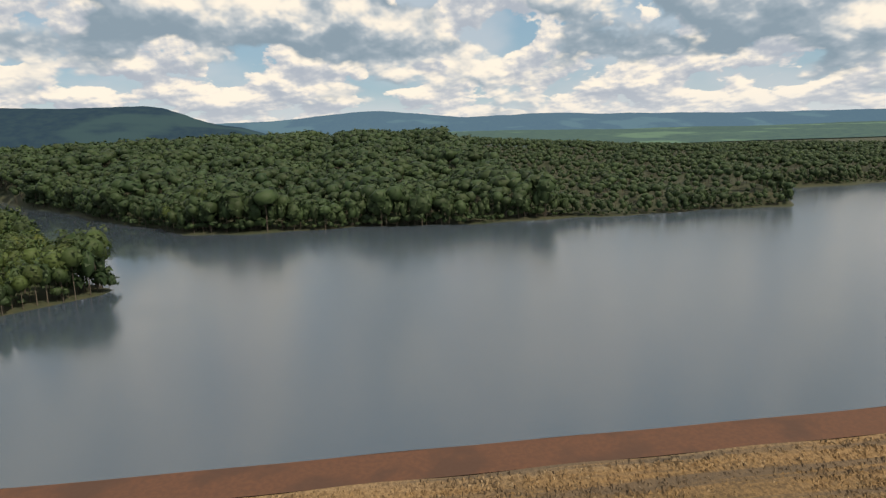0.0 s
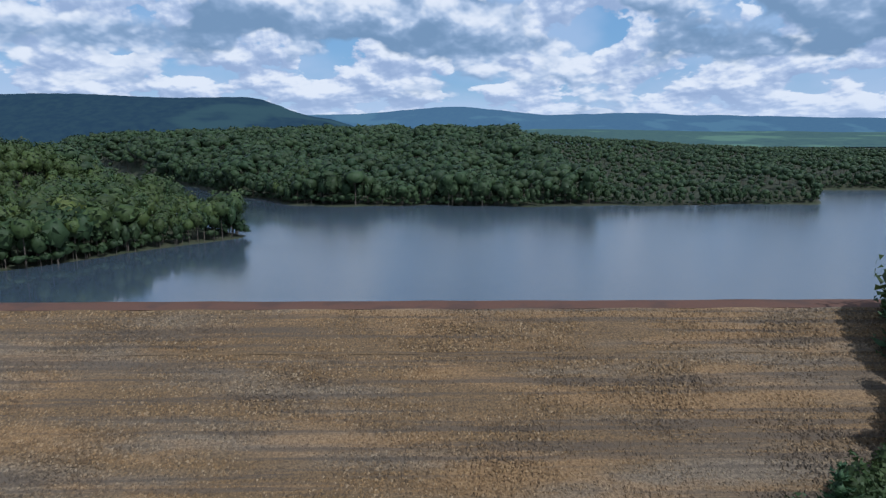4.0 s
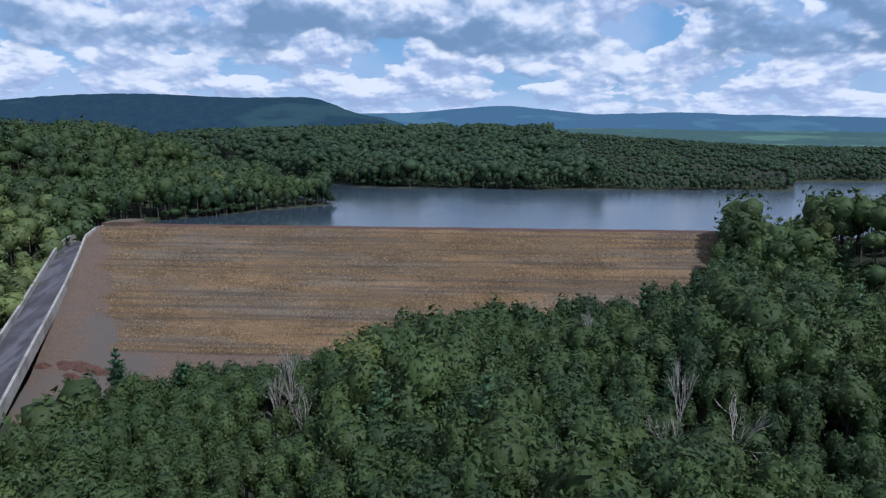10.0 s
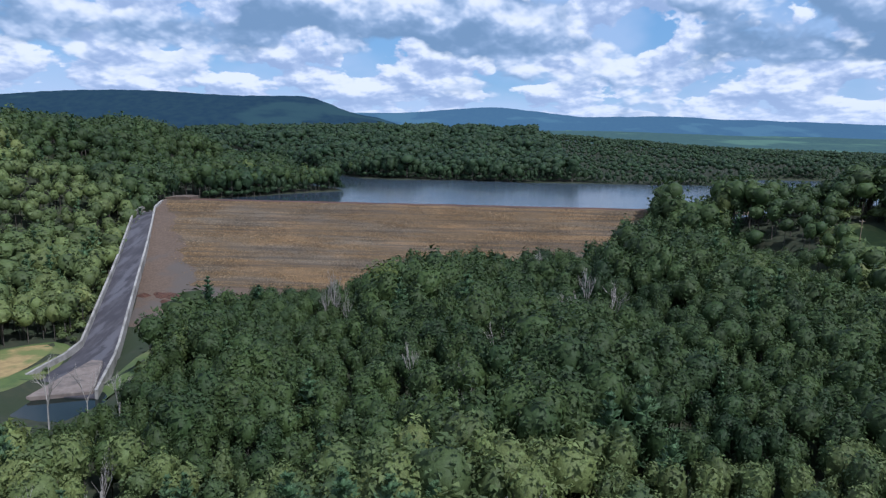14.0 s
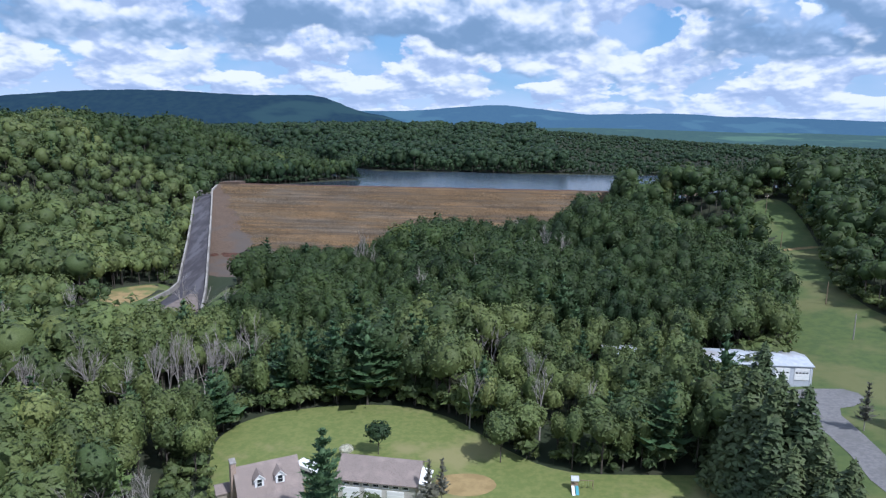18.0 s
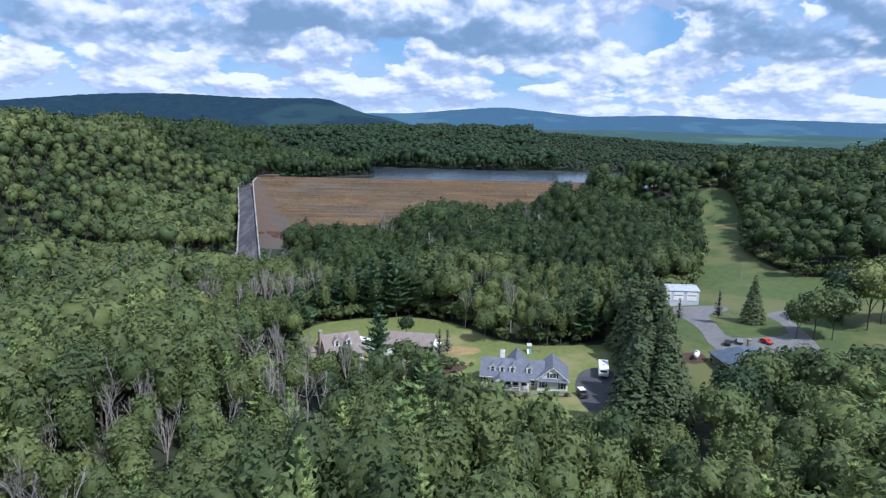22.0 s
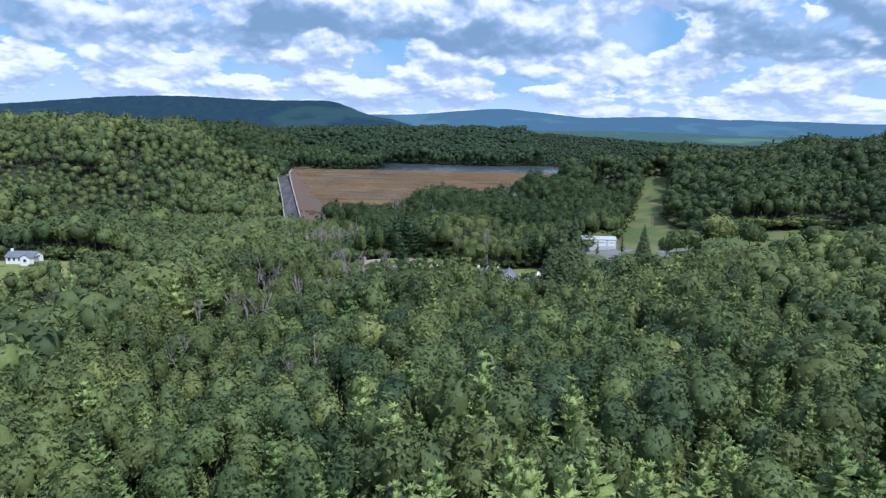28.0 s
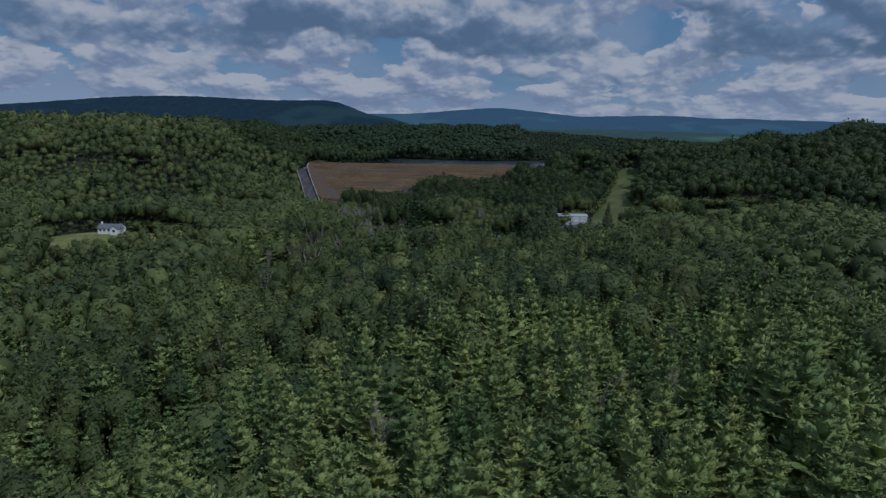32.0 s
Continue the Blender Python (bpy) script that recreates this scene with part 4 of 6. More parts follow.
def pine_stand(x, y):
    """The share of pines: few by the houses, most of the wood at the valley's lower end."""
    return 0.10 + 0.62 * smooth(-375, -425, y) * smooth(-60, 20, x) + 0.16 * smooth(-380, -440, y)


# the wood below the dam, and the wood under the end of the flight
x, y, r = wood_spots(21, -60, 112, -236, -2, 4.0)
ok = ~((x > 66) & (y < -190))
ok = ok & ~inside(x, y, [(-60, -128), (-50, -128), (-48, -160), (-60, -160)])
# The wood behind the lawns takes the sunlit leaf colour, the rest the shaded one
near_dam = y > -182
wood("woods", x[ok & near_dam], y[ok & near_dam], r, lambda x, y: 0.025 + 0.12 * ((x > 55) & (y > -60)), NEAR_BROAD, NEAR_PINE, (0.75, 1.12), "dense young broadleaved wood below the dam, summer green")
wood("woods", x[ok & ~near_dam], y[ok & ~near_dam], r, 0.08, NEAR_BROAD, NEAR_PINE, (0.75, 1.12), "mixed wood behind the lawns in a sunlit green tone", "leaf_wood_sunlit")
x, y, r = wood_spots(22, -125, 175, -500, -234, 4.9)
ok = ~((x > 56) & (x < 75) & (y > -292)) & ~((y > -288) & (x > -28) & (x < 20) & (y > -262)) & ~((y > -255) & ((x < -60) | (x > -18)))
x, y = x[ok], y[ok]
SINGLE_STRIP = (np.abs(x - 30) < 44) & (y > -486) & (y < -330)
WOOD_SINGLES = []
left_over = {"broad": 295, "pine": 190}
for i in np.flatnonzero(SINGLE_STRIP):
    is_pine = r.uniform() < float(pine_stand(x[i], y[i]))
    kind_ = "pine" if is_pine else "broad"
    if left_over[kind_] > 0:
        left_over[kind_] -= 1
        WOOD_SINGLES.append((float(x[i]), float(y[i]), int(6 + r.integers(0, 3)) if is_pine else int(r.integers(0, 6))))
        SINGLE_STRIP[i] = True
    else:
        SINGLE_STRIP[i] = False
ok = ~SINGLE_STRIP
wood("woods", x[ok], y[ok], r, pine_stand, NEAR_BROAD, NEAR_PINE, (0.9, 1.25), "dense mixed valley wood with rounded summer-green crowns", "leaf_wood_sunlit")
x, y, r = wood_spots(33, -44, 80, -104, -30, 3.4)
ok = edge_distance(x, y, DAM_CLEAR) < 8
wood("woods", x[ok], y[ok], r, 0.03, NEAR_BROAD, NEAR_PINE, (0.7, 1.05), "close wood's edge along the foot of the dam")
x, y, r = wood_spots(35, 92, 230, -30, 70, 4.2)
wood("woods", x, y, r, 0.2, MID_BROAD, MID_PINE, (0.85, 1.3), "close wood on the dam's shoulder above the lake")
# the hills on both sides
for seed, box_ in ((23, (-420, -60, -260, 10)), (34, (-420, -60, 10, 262)), (24, (112, 430, -255, 90)), (25, (-420, -125, -520, -260)), (26, (175, 420, -480, -255)), (27, (-125, -60, -255, -60))):
    x, y, r = wood_spots(seed, *box_, 5.7)
    ok = ~((x > -62) & (y < -2) & (y > -260) & (x < 112))
    # Left slopes get the sunlit leaf colour, the others the shaded one
    wood("woods", x[ok], y[ok], r, 0.05, MID_BROAD, MID_PINE, (0.8, 1.2), "wooded hillside of broadleaved trees in summer green", "leaf_wood_sunlit" if box_[1] < 0 and box_[3] < 20 else "leaf_wood_shaded")
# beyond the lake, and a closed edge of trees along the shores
# these trees use the leaf colour with shade painted in
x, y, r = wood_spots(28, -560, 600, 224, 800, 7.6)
wood("woods", x, y, r, 0.0, FAR_BROAD, None, (0.9, 1.25), "wooded far shore with dark trunks along the waterline", "leaf_far_shaded")
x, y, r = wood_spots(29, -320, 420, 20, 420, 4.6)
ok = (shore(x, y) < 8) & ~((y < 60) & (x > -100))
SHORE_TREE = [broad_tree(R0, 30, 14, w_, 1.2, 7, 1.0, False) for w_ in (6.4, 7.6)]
wood("woods", x[ok], y[ok], r, 0.0, SHORE_TREE, None, (0.7, 1.1), "dark close edge of trees along the lake shore", "leaf_far_shaded")


# low growth along the edges of the woods and the shores
x, y, r = wood_spots(31, -170, 195, -320, -40, 2.7)
near_edge = np.minimum.reduce([edge_distance(x, y, p_) for p_ in (LAWN_HOUSES, LAWN_HALL, DAM_CLEAR, LAWN_WEST)])
ok = (near_edge < 5.5) & ~((x > 55) & (x < 73) & (y < -228))
BRUSH = [broad_tree(R0, 60, 3.0, w_, 1.1, 5, 0.42, False) for w_ in (2.8, 3.4)]
scatter("undergrowth", x[ok], y[ok], r, BRUSH, (0.6, 2.0), [M["leaf_wood_sunlit"], M["bark"]], "bushy green undergrowth along the wood's edge")
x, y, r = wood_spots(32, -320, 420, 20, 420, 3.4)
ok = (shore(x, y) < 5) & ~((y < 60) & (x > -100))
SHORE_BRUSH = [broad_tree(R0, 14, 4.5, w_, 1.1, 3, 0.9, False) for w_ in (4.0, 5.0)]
scatter("undergrowth", x[ok], y[ok], r, SHORE_BRUSH, (0.6, 1.3), [M["leaf_far_shaded"], M["bark"]], "dark low growth overhanging the lake shore")

# ---- lawns, roads and yards laid on the ground ----
from mathutils.geometry import delaunay_2d_cdt


def rounded(poly, times=2):
    """Corner-cut outline."""
    for _ in range(times):
        out_ = []
        for (ax, ay), (bx, by) in zip(poly, poly[1:] + poly[:1]):
            out_ += [(ax * 0.75 + bx * 0.25, ay * 0.75 + by * 0.25), (ax * 0.25 + bx * 0.75, ay * 0.25 + by * 0.75)]
        poly = out_
    return poly


def patch(name, poly, mat, lift, label, category, step=4.0, round_=2):
    """A sheet draped over the ground inside an outline."""
    edge = rounded(poly, round_)
    dense = []
    for (ax, ay), (bx, by) in zip(edge, edge[1:] + edge[:1]):
        k = max(1, int(math.hypot(bx - ax, by - ay) / step))
        dense += [(ax + (bx - ax) * i / k, ay + (by - ay) * i / k) for i in range(k)]
    ex, ey = np.array(dense).T
    gx_, gy_ = np.meshgrid(np.arange(ex.min(), ex.max(), step), np.arange(ey.min(), ey.max(), step))
    ok = inside(gx_.ravel(), gy_.ravel(), dense)
    pts = [Vector(p) for p in dense] + [Vector((a, b)) for a, b in zip(gx_.ravel()[ok], gy_.ravel()[ok])]
    n = len(dense)
    vs, _, fs, *_ = delaunay_2d_cdt(pts, [(i, (i + 1) % n) for i in range(n)], [], 1, 0.01)
    vx, vy = np.array([v.x for v in vs]), np.array([v.y for v in vs])
    # follow the ground sheet's own facets from above
    vz = ground_sheet(vx, vy) + lift
    me = mesh_of(name, np.stack([vx, vy, vz], -1), np.array([list(f) for f in fs if len(f) == 3]), [mat], smooth_shade=True)
    return tagged(new(name, me), label, category, kind="structure")


def ground_sheet(x, y):
    """Height of the ground mesh itself (bilinear between its grid points)."""
    x, y = np.asarray(x, float), np.asarray(y, float)
    i, j = np.clip(np.searchsorted(GX, x) - 1, 0, len(GX) - 2), np.clip(np.searchsorted(GY, y) - 1, 0, len(GY) - 2)
    u, t = (x - GX[i]) / (GX[i + 1] - GX[i]), (y - GY[j]) / (GY[j + 1] - GY[j])
    a, b, c, d = ground_z(GX[i], GY[j]), ground_z(GX[i + 1], GY[j]), ground_z(GX[i + 1], GY[j + 1]), ground_z(GX[i], GY[j + 1])
    tri_lo = np.where(u >= t, a + u * (b - a) + t * (c - b), a + t * (d - a) + u * (c - d))
    tri_hi = np.where(u + t <= 1, a + u * (b - a) + t * (d - a), c + (1 - u) * (d - c) + (1 - t) * (b - c))
    return np.maximum(tri_lo, tri_hi)


patch("lawn", LAWN_HOUSES, M["lawn"], 0.06, "mown green lawn round the houses with paler dry patches", "lawn", 3.0)
patch("lawn", LAWN_HALL, M["meadow_shaded"], 0.06, "mown grass round the hall and up the clearing", "lawn", 4.0)
patch("lawn", LAWN_WEST, M["lawn"], 0.06, "sunny lawn round the white house", "lawn", 4.0)
patch("field", FIELD, M["meadow_shaded"], 0.06, "rough green verge beside the spillway wall", "field", 2.5)
patch("field", [(-92, -105), (-98, -107), (-106, -116), (-103, -130), (-92, -140), (-88, -132), (-88, -118)], M["dry_field"], 0.14, "strip of dry tan grass beside the spillway", "field", 2.5)
patch("verge", [(-57, -92), (-44, -84), (-36, -78), (-32, -82), (-46, -92), (-58, -104), (-60, -134), (-66, -134), (-70, -118), (-64, -98)], M["meadow_shaded"], 0.10, "grass verge along the toe of the dam", "verge", 3.0)
patch("driveway", [(49, -250.3), (55.2, -250), (57.5, -262), (53.5, -270), (51, -292), (46.5, -292), (47.5, -272), (45.8, -266), (46.2, -258)], M["asphalt"], 0.12, "dark asphalt driveway with faded patches", "driveway", 2.0)
patch("driveway", [(2.5, -242.5), (9, -243), (8, -249), (3, -253), (-1, -262), (-3, -272), (-6, -271), (-4, -258), (0, -249)], M["grey_gravel"], 0.12, "pale gravel drive in front of the garage house", "driveway", 2.0)
patch("yard", [(75, -204), (94, -203), (97, -208), (93, -213), (88, -214), (87, -226), (86, -236), (90, -237), (101, -236), (103, -226), (102, -218), (106, -214), (118, -211), (132, -207), (132, -210), (116, -215), (107, -219), (106, -228), (105, -240), (102, -252), (94, -258), (88, -252), (84, -246), (80, -242), (82, -228), (81, -215), (76, -211)], M["grey_gravel"], 0.12, "grey gravel yard and lane in front of the sheds", "road", 2.0, 1)
patch("path", [(129, -97), (137, -97), (144, -99), (144, -101), (136, -99.5), (129, -99.5)], M["dry_field"], 0.12, "worn dirt track across the mown clearing", "path", 2.0, 1)

# ---- buildings ----


def wall_material(name, tone, line=0.11, rough=0.7):
    """Painted lap siding: fine level lines and slight weathering."""
    m, n, s = material(name)
    place = n.add("ShaderNodeTexCoord").outputs["Object"]
    sep_ = n.add("ShaderNodeSeparateXYZ")
    n.put(sep_.inputs[0], place)
    lap = n.math("FRACT", n.math("DIVIDE", sep_.outputs[2], line))
    dirt = n.noise(place, 0.8, 4.0)
    col = n.mix(n.step(dirt, 0.4, 0.75), tone, tuple(v * 0.86 for v in tone))
    n.put(s.inputs["Base Color"], n.mix(n.step(lap, 0.0, 0.14), tuple(v * 0.62 for v in tone), col))
    s.inputs["Roughness"].default_value = rough
    bumped(n, s, lap, 0.5, 0.015)
    return m


def shingle_material(name, a, b):
    m, n, s = material(name)
    place = n.add("ShaderNodeTexCoord").outputs["Object"]
    brick = n.add("ShaderNodeTexBrick")
    n.put(brick.inputs["Vector"], n.scaled(place, (1, 1.3, 1.3)))
    brick.inputs["Scale"].default_value = 4.0
    brick.inputs["Mortar Size"].default_value = 0.012
    n.put(brick.inputs["Color1"], a), n.put(brick.inputs["Color2"], b), n.put(brick.inputs["Mortar"], tuple(v * 0.5 for v in a))
    old = n.step(n.noise(place, 0.6, 5.0), 0.45, 0.7)
    n.put(s.inputs["Base Color"], n.mix(n.math("MULTIPLY", old, 0.35), brick.outputs[0], tuple(v * 1.35 for v in b)))
    s.inputs["Roughness"].default_value = 0.85
    bumped(n, s, n.noise(place, 6.0, 3.0), 0.4, 0.02)
    return m


def stone_wall_material(name, a, b):
    m, n, s = material(name)
    place = n.add("ShaderNodeTexCoord").outputs["Object"]
    cell = n.voronoi(place, 3.2)
    n.put(s.inputs["Base Color"], n.mix(cell.outputs["Distance"], a, b))
    s.inputs["Roughness"].default_value = 0.9
    bumped(n, s, cell.outputs["Distance"], 0.6, 0.04)
    return m


M["white_siding"] = wall_material("white_siding", (0.80, 0.81, 0.82))
M["tan_siding"] = wall_material("tan_siding", (0.36, 0.31, 0.26))
M["cream_siding"] = wall_material("cream_siding", (0.55, 0.52, 0.47))
M["metal_siding"] = wall_material("metal_siding", (0.52, 0.55, 0.60), 0.3, 0.5)
M["slate_roof"] = shingle_material("grey_blue_shingles", (0.115, 0.125, 0.155), (0.155, 0.165, 0.195))
M["tan_roof"] = shingle_material("brown_grey_shingles", (0.205, 0.165, 0.145), (0.26, 0.21, 0.185))
M["blue_roof"] = shingle_material("blue_grey_roofing", (0.085, 0.115, 0.16), (0.115, 0.15, 0.20))
M["metal_roof"] = surface("pale_metal_roof", (0.36, 0.38, 0.41), (0.46, 0.48, 0.51), 0.8, 0.5, (0.30, 0.29, 0.28), 0.2, relief=0.1)
M["field_stone"] = stone_wall_material("field_stone", (0.10, 0.085, 0.07), (0.34, 0.30, 0.25))
M["pale_stone"] = stone_wall_material("pale_stone", (0.30, 0.25, 0.19), (0.55, 0.48, 0.38))
M["chimney_brick"] = surface("tan_brick", (0.33, 0.24, 0.19), (0.42, 0.32, 0.26), 3.0, 0.9)
M["hut_brick"] = surface("buff_brick", (0.34, 0.25, 0.18), (0.42, 0.32, 0.23), 2.0, 0.9, (0.28, 0.20, 0.15), 0.2)
M["red_paint"] = surface("red_car_paint", (0.42, 0.02, 0.015), (0.48, 0.03, 0.02), 1.0, 0.35, relief=0.0)
M["dark_car"] = surface("dark_car_paint", (0.015, 0.016, 0.02), (0.025, 0.026, 0.03), 1.0, 0.3, relief=0.0)
M["grey_car"] = surface("grey_car_paint", (0.16, 0.17, 0.18), (0.19, 0.20, 0.21), 1.0, 0.35, relief=0.0)
M["rubber"] = surface("rubber", (0.012, 0.012, 0.012), (0.022, 0.022, 0.022), 4.0, 0.85)
M["chrome"] = surface("bright_metal", (0.55, 0.55, 0.56), (0.65, 0.65, 0.66), 3.0, 0.35, metal=0.9, relief=0.0)
M["tan_wood"] = surface("weathered_wood", (0.19, 0.14, 0.09), (0.27, 0.20, 0.13), 3.0, 0.85)
M["mulch"] = surface("dark_mulch", (0.055, 0.030, 0.022), (0.095, 0.050, 0.035), 3.0, 0.95)
M["pool_blue"] = surface("blue_plastic", (0.05, 0.25, 0.30), (0.07, 0.30, 0.36), 2.0, 0.5)


def boxed(name, parent, x0, x1, y0, y1, z0, z1, mat, bevel=0.0, label=""):
    bm = bmesh.new()
    box(bm, x0, x1, y0, y1, z0, z1)
    return part(name, finish(bm, name, [mat], bevel), parent, label)


def prism(name, parent, outline, axis, a, b, mat, label=""):
    """An outline of (u, z) points drawn out along x or y from a to b."""
    bm = bmesh.new()
    put_ = (lambda u, z, k: (k, u, z)) if axis == "x" else (lambda u, z, k: (u, k, z))
    lo_ = [bm.verts.new(put_(u, z, a)) for u, z in outline]
    hi_ = [bm.verts.new(put_(u, z, b)) for u, z in outline]
    bm.faces.new(lo_), bm.faces.new(hi_[::-1])
    n = len(outline)
    for i in range(n):
        bm.faces.new((lo_[i], lo_[(i + 1) % n], hi_[(i + 1) % n], hi_[i]))
    return part(name, finish(bm, name, [mat]), parent, label)


def slope(name, parent, corners, thick, mat, label=""):
    """A roof slope: four corners and a thickness downwards."""
    bm = bmesh.new()
    hi_ = [bm.verts.new(c) for c in corners]
    lo_ = [bm.verts.new((c[0], c[1], c[2] - thick)) for c in corners]
    bm.faces.new(hi_), bm.faces.new(lo_[::-1])
    n = len(corners)
    for i in range(n):
        bm.faces.new((hi_[i], hi_[(i + 1) % n], lo_[(i + 1) % n], lo_[i]))
    return part(name, finish(bm, name, [mat]), parent, label)


def window(parent, x, z, wide, high, y=0.0, face="front", shutters=False, frame_mat=None):
    """A window on a front wall (y = wall's face) or a side wall (x = wall's face)."""
    fm = frame_mat or M["white_paint"]

    def at_(name, mum, a0, a1, d0, d1, z0, z1, mat):
        if face == "front":
            return boxed(name, mum, a0, a1, y - d1, y - d0, z0, z1, mat)
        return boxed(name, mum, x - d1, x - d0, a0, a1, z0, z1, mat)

    c = x if face == "front" else y
    w_ = at_("window", parent, c - wide / 2 - 0.07, c + wide / 2 + 0.07, -0.02, 0.05, z - 0.07, z + high + 0.07, fm)
    for s_ in (0, 1):
        at_("pane", w_, c - wide / 2 + 0.02, c + wide / 2 - 0.02, 0.05, 0.065, z + s_ * high / 2 + 0.03, z + (s_ + 1) * high / 2 - 0.03, M["glass"])
    at_("sill", w_, c - wide / 2 - 0.12, c + wide / 2 + 0.12, 0.0, 0.10, z - 0.13, z - 0.07, fm)
    if shutters:
        for k in (-1, 1):
            m_ = c + k * (wide / 2 + 0.30)
            at_("shutter", parent, m_ - 0.19, m_ + 0.19, 0.0, 0.05, z - 0.05, z + high + 0.05, M["black_paint"])
    return w_


def gable_roof(parent, x0, x1, y0, y1, eave, rise, mat, over=0.35, along="x", thick=0.16, label=""):
    if along == "x":
        m_ = (y0 + y1) / 2
        k = rise / (m_ - y0)
        lo_ = eave - over * k
        slope("roof_slope", parent, [(x0 - over, y0 - over, lo_), (x1 + over, y0 - over, lo_), (x1 + over, m_, eave + rise), (x0 - over, m_, eave + rise)], thick, mat, label)
        slope("roof_slope", parent, [(x1 + over, y1 + over, lo_), (x0 - over, y1 + over, lo_), (x0 - over, m_, eave + rise), (x1 + over, m_, eave + rise)], thick, mat, label)
    else:
        m_ = (x0 + x1) / 2
        k = rise / (m_ - x0)
        lo_ = eave - over * k
        slope("roof_slope", parent, [(x0 - over, y1, lo_), (x0 - over, y0 - over, lo_), (m_, y0 - over, eave + rise), (m_, y1, eave + rise)], thick, mat, label)
        slope("roof_slope", parent, [(x1 + over, y0 - over, lo_), (x1 + over, y1, lo_), (m_, y1, eave + rise), (m_, y0 - over, eave + rise)], thick, mat, label)


def body(name, parent, x0, x1, y0, y1, eave, rise, mat, along="x", base=-1.0, label=""):
    """Four walls with their gables, as one shell."""
    m_ = (y0 + y1) / 2 if along == "x" else (x0 + x1) / 2
    if along == "x":
        return prism(name, parent, [(y0, base), (y0, eave), (m_, eave + rise - 0.17), (y1, eave), (y1, base)], "x", x0, x1, mat, label)
    return prism(name, parent, [(x0, base), (x0, eave), (m_, eave + rise - 0.17), (x1, eave), (x1, base)], "y", y0, y1, mat, label)


def dormer(parent, x, y, z, wide, wall, roof, deep=2.2):
    """A small gabled dormer whose face stands at y."""
    d = body("dormer", parent, x - wide / 2, x + wide / 2, y, y + deep, z + 1.25, 0.7, wall, "y", z - 0.6)
    gable_roof(d, x - wide / 2, x + wide / 2, y, y + deep + 0.6, z + 1.25, 0.7, roof, 0.18, "y", 0.1)
    for k in (-1, 1):
        slope("trim", d, [(x, y - 0.20, z + 1.98), (x + k * (wide / 2 + 0.2), y - 0.20, z + 1.13), (x + k * (wide / 2 + 0.2), y - 0.24, z + 1.13), (x, y - 0.24, z + 1.98)], 0.16, M["white_paint"])
    w_ = boxed("window", d, x - 0.42, x + 0.42, y - 0.05, y + 0.02, z + 0.05, z + 1.20, M["white_paint"])
    boxed("pane", w_, x - 0.33, x + 0.33, y - 0.065, y - 0.05, z + 0.12, z + 0.60, M["glass"])
    boxed("pane", w_, x - 0.33, x + 0.33, y - 0.065, y - 0.05, z + 0.66, z + 1.13, M["glass"])
    return d


def post_row(parent, xs, y, z0, z1, mat, r_=0.09):
    for x_ in xs:
        boxed("post", parent, x_ - r_, x_ + r_, y - r_, y + r_, z0, z1, mat)


# the white cape house with blue-grey roof
house = empty("house", 26.2, -260.0, -24.95, -5.2)
house.scale = (0.9, 0.9, 0.9)
tagged(house, "white one-and-a-half-storey house with blue-grey shingle roof", "house")
body("wall_shell", house, 0, 13.6, 0, 8.4, 2.9, 2.9, M["white_siding"], label="white lap siding")
gable_roof(house, 0, 14.5, 0, 8.4, 2.9, 2.9, M["slate_roof"], 0.4)
body("wing", house, 13.2, 20.2, -0.8, 9.2, 3.1, 2.9, M["white_siding"], "y", label="white gabled garage wing")
gable_roof(house, 13.2, 20.2, -0.8, 9.6, 3.1, 2.9, M["slate_roof"], 0.4, "y")
body("rear_wing", house, 5.6, 10.2, 6.0, 12.5, 3.4, 2.5, M["white_siding"], "y")
gable_roof(house, 5.6, 10.2, 4.2, 12.8, 3.4, 2.6, M["slate_roof"], 0.35, "y")
slope("porch_roof", house, [(3.4, -2.2, 2.55), (11.4, -2.2, 2.55), (11.4, 0.6, 3.35), (3.4, 0.6, 3.35)], 0.16, M["slate_roof"])
prism("entrance_gable", house, [(3.3, 2.35), (3.3, 2.6), (4.5, 3.6), (5.7, 2.6), (5.7, 2.35)], "y", -2.6, 0.4, M["white_siding"])
gable_roof(house, 3.3, 5.7, -2.6, 1.4, 2.6, 1.05, M["slate_roof"], 0.25, "y", 0.1)
boxed("porch_floor", house, 3.4, 11.4, -2.2, 0, -0.6, 0.18, M["concrete"], 0.03)
post_row(house, (3.6, 5.5, 7.2, 9.2, 11.2), -2.05, 0.18, 2.5, M["white_paint"])
boxed("rail", house, 5.6, 11.2, -2.08, -2.02, 0.95, 1.03, M["white_paint"])
for i in range(26):
    boxed("baluster", house, 5.7 + i * 0.21, 5.74 + i * 0.21, -2.07, -2.03, 0.2, 0.95, M["white_paint"])
boxed("stone_front", house, 11.2, 13.25, -0.10, 0.05, -0.8, 2.85, M["pale_stone"], label="pale stone veneer")
boxed("stone_base", house, -0.05, 3.4, -0.12, 0.05, -0.9, 0.75, M["pale_stone"], label="pale stone base course")
for x_ in (2.6, 4.85, 7.25, 11.25):
    dormer(house, x_, 1.0, 3.45, 1.35, M["white_siding"], M["slate_roof"])
for x_ in (0.9, 2.75):
    window(house, x_, 1.05, 0.75, 1.15, 0.0, shutters=True)
for x_ in (6.4, 8.2, 10.2):
    window(house, x_, 0.75, 1.35, 1.4, 0.0)
window(house, 12.2, 1.0, 0.8, 1.2, -0.10)
window(house, 14.6, 0.95, 0.75, 1.35, -0.8, shutters=True)
window(house, 18.9, 0.95, 0.75, 1.35, -0.8, shutters=True)
window(house, 16.35, 3.45, 0.7, 1.05, -0.8)
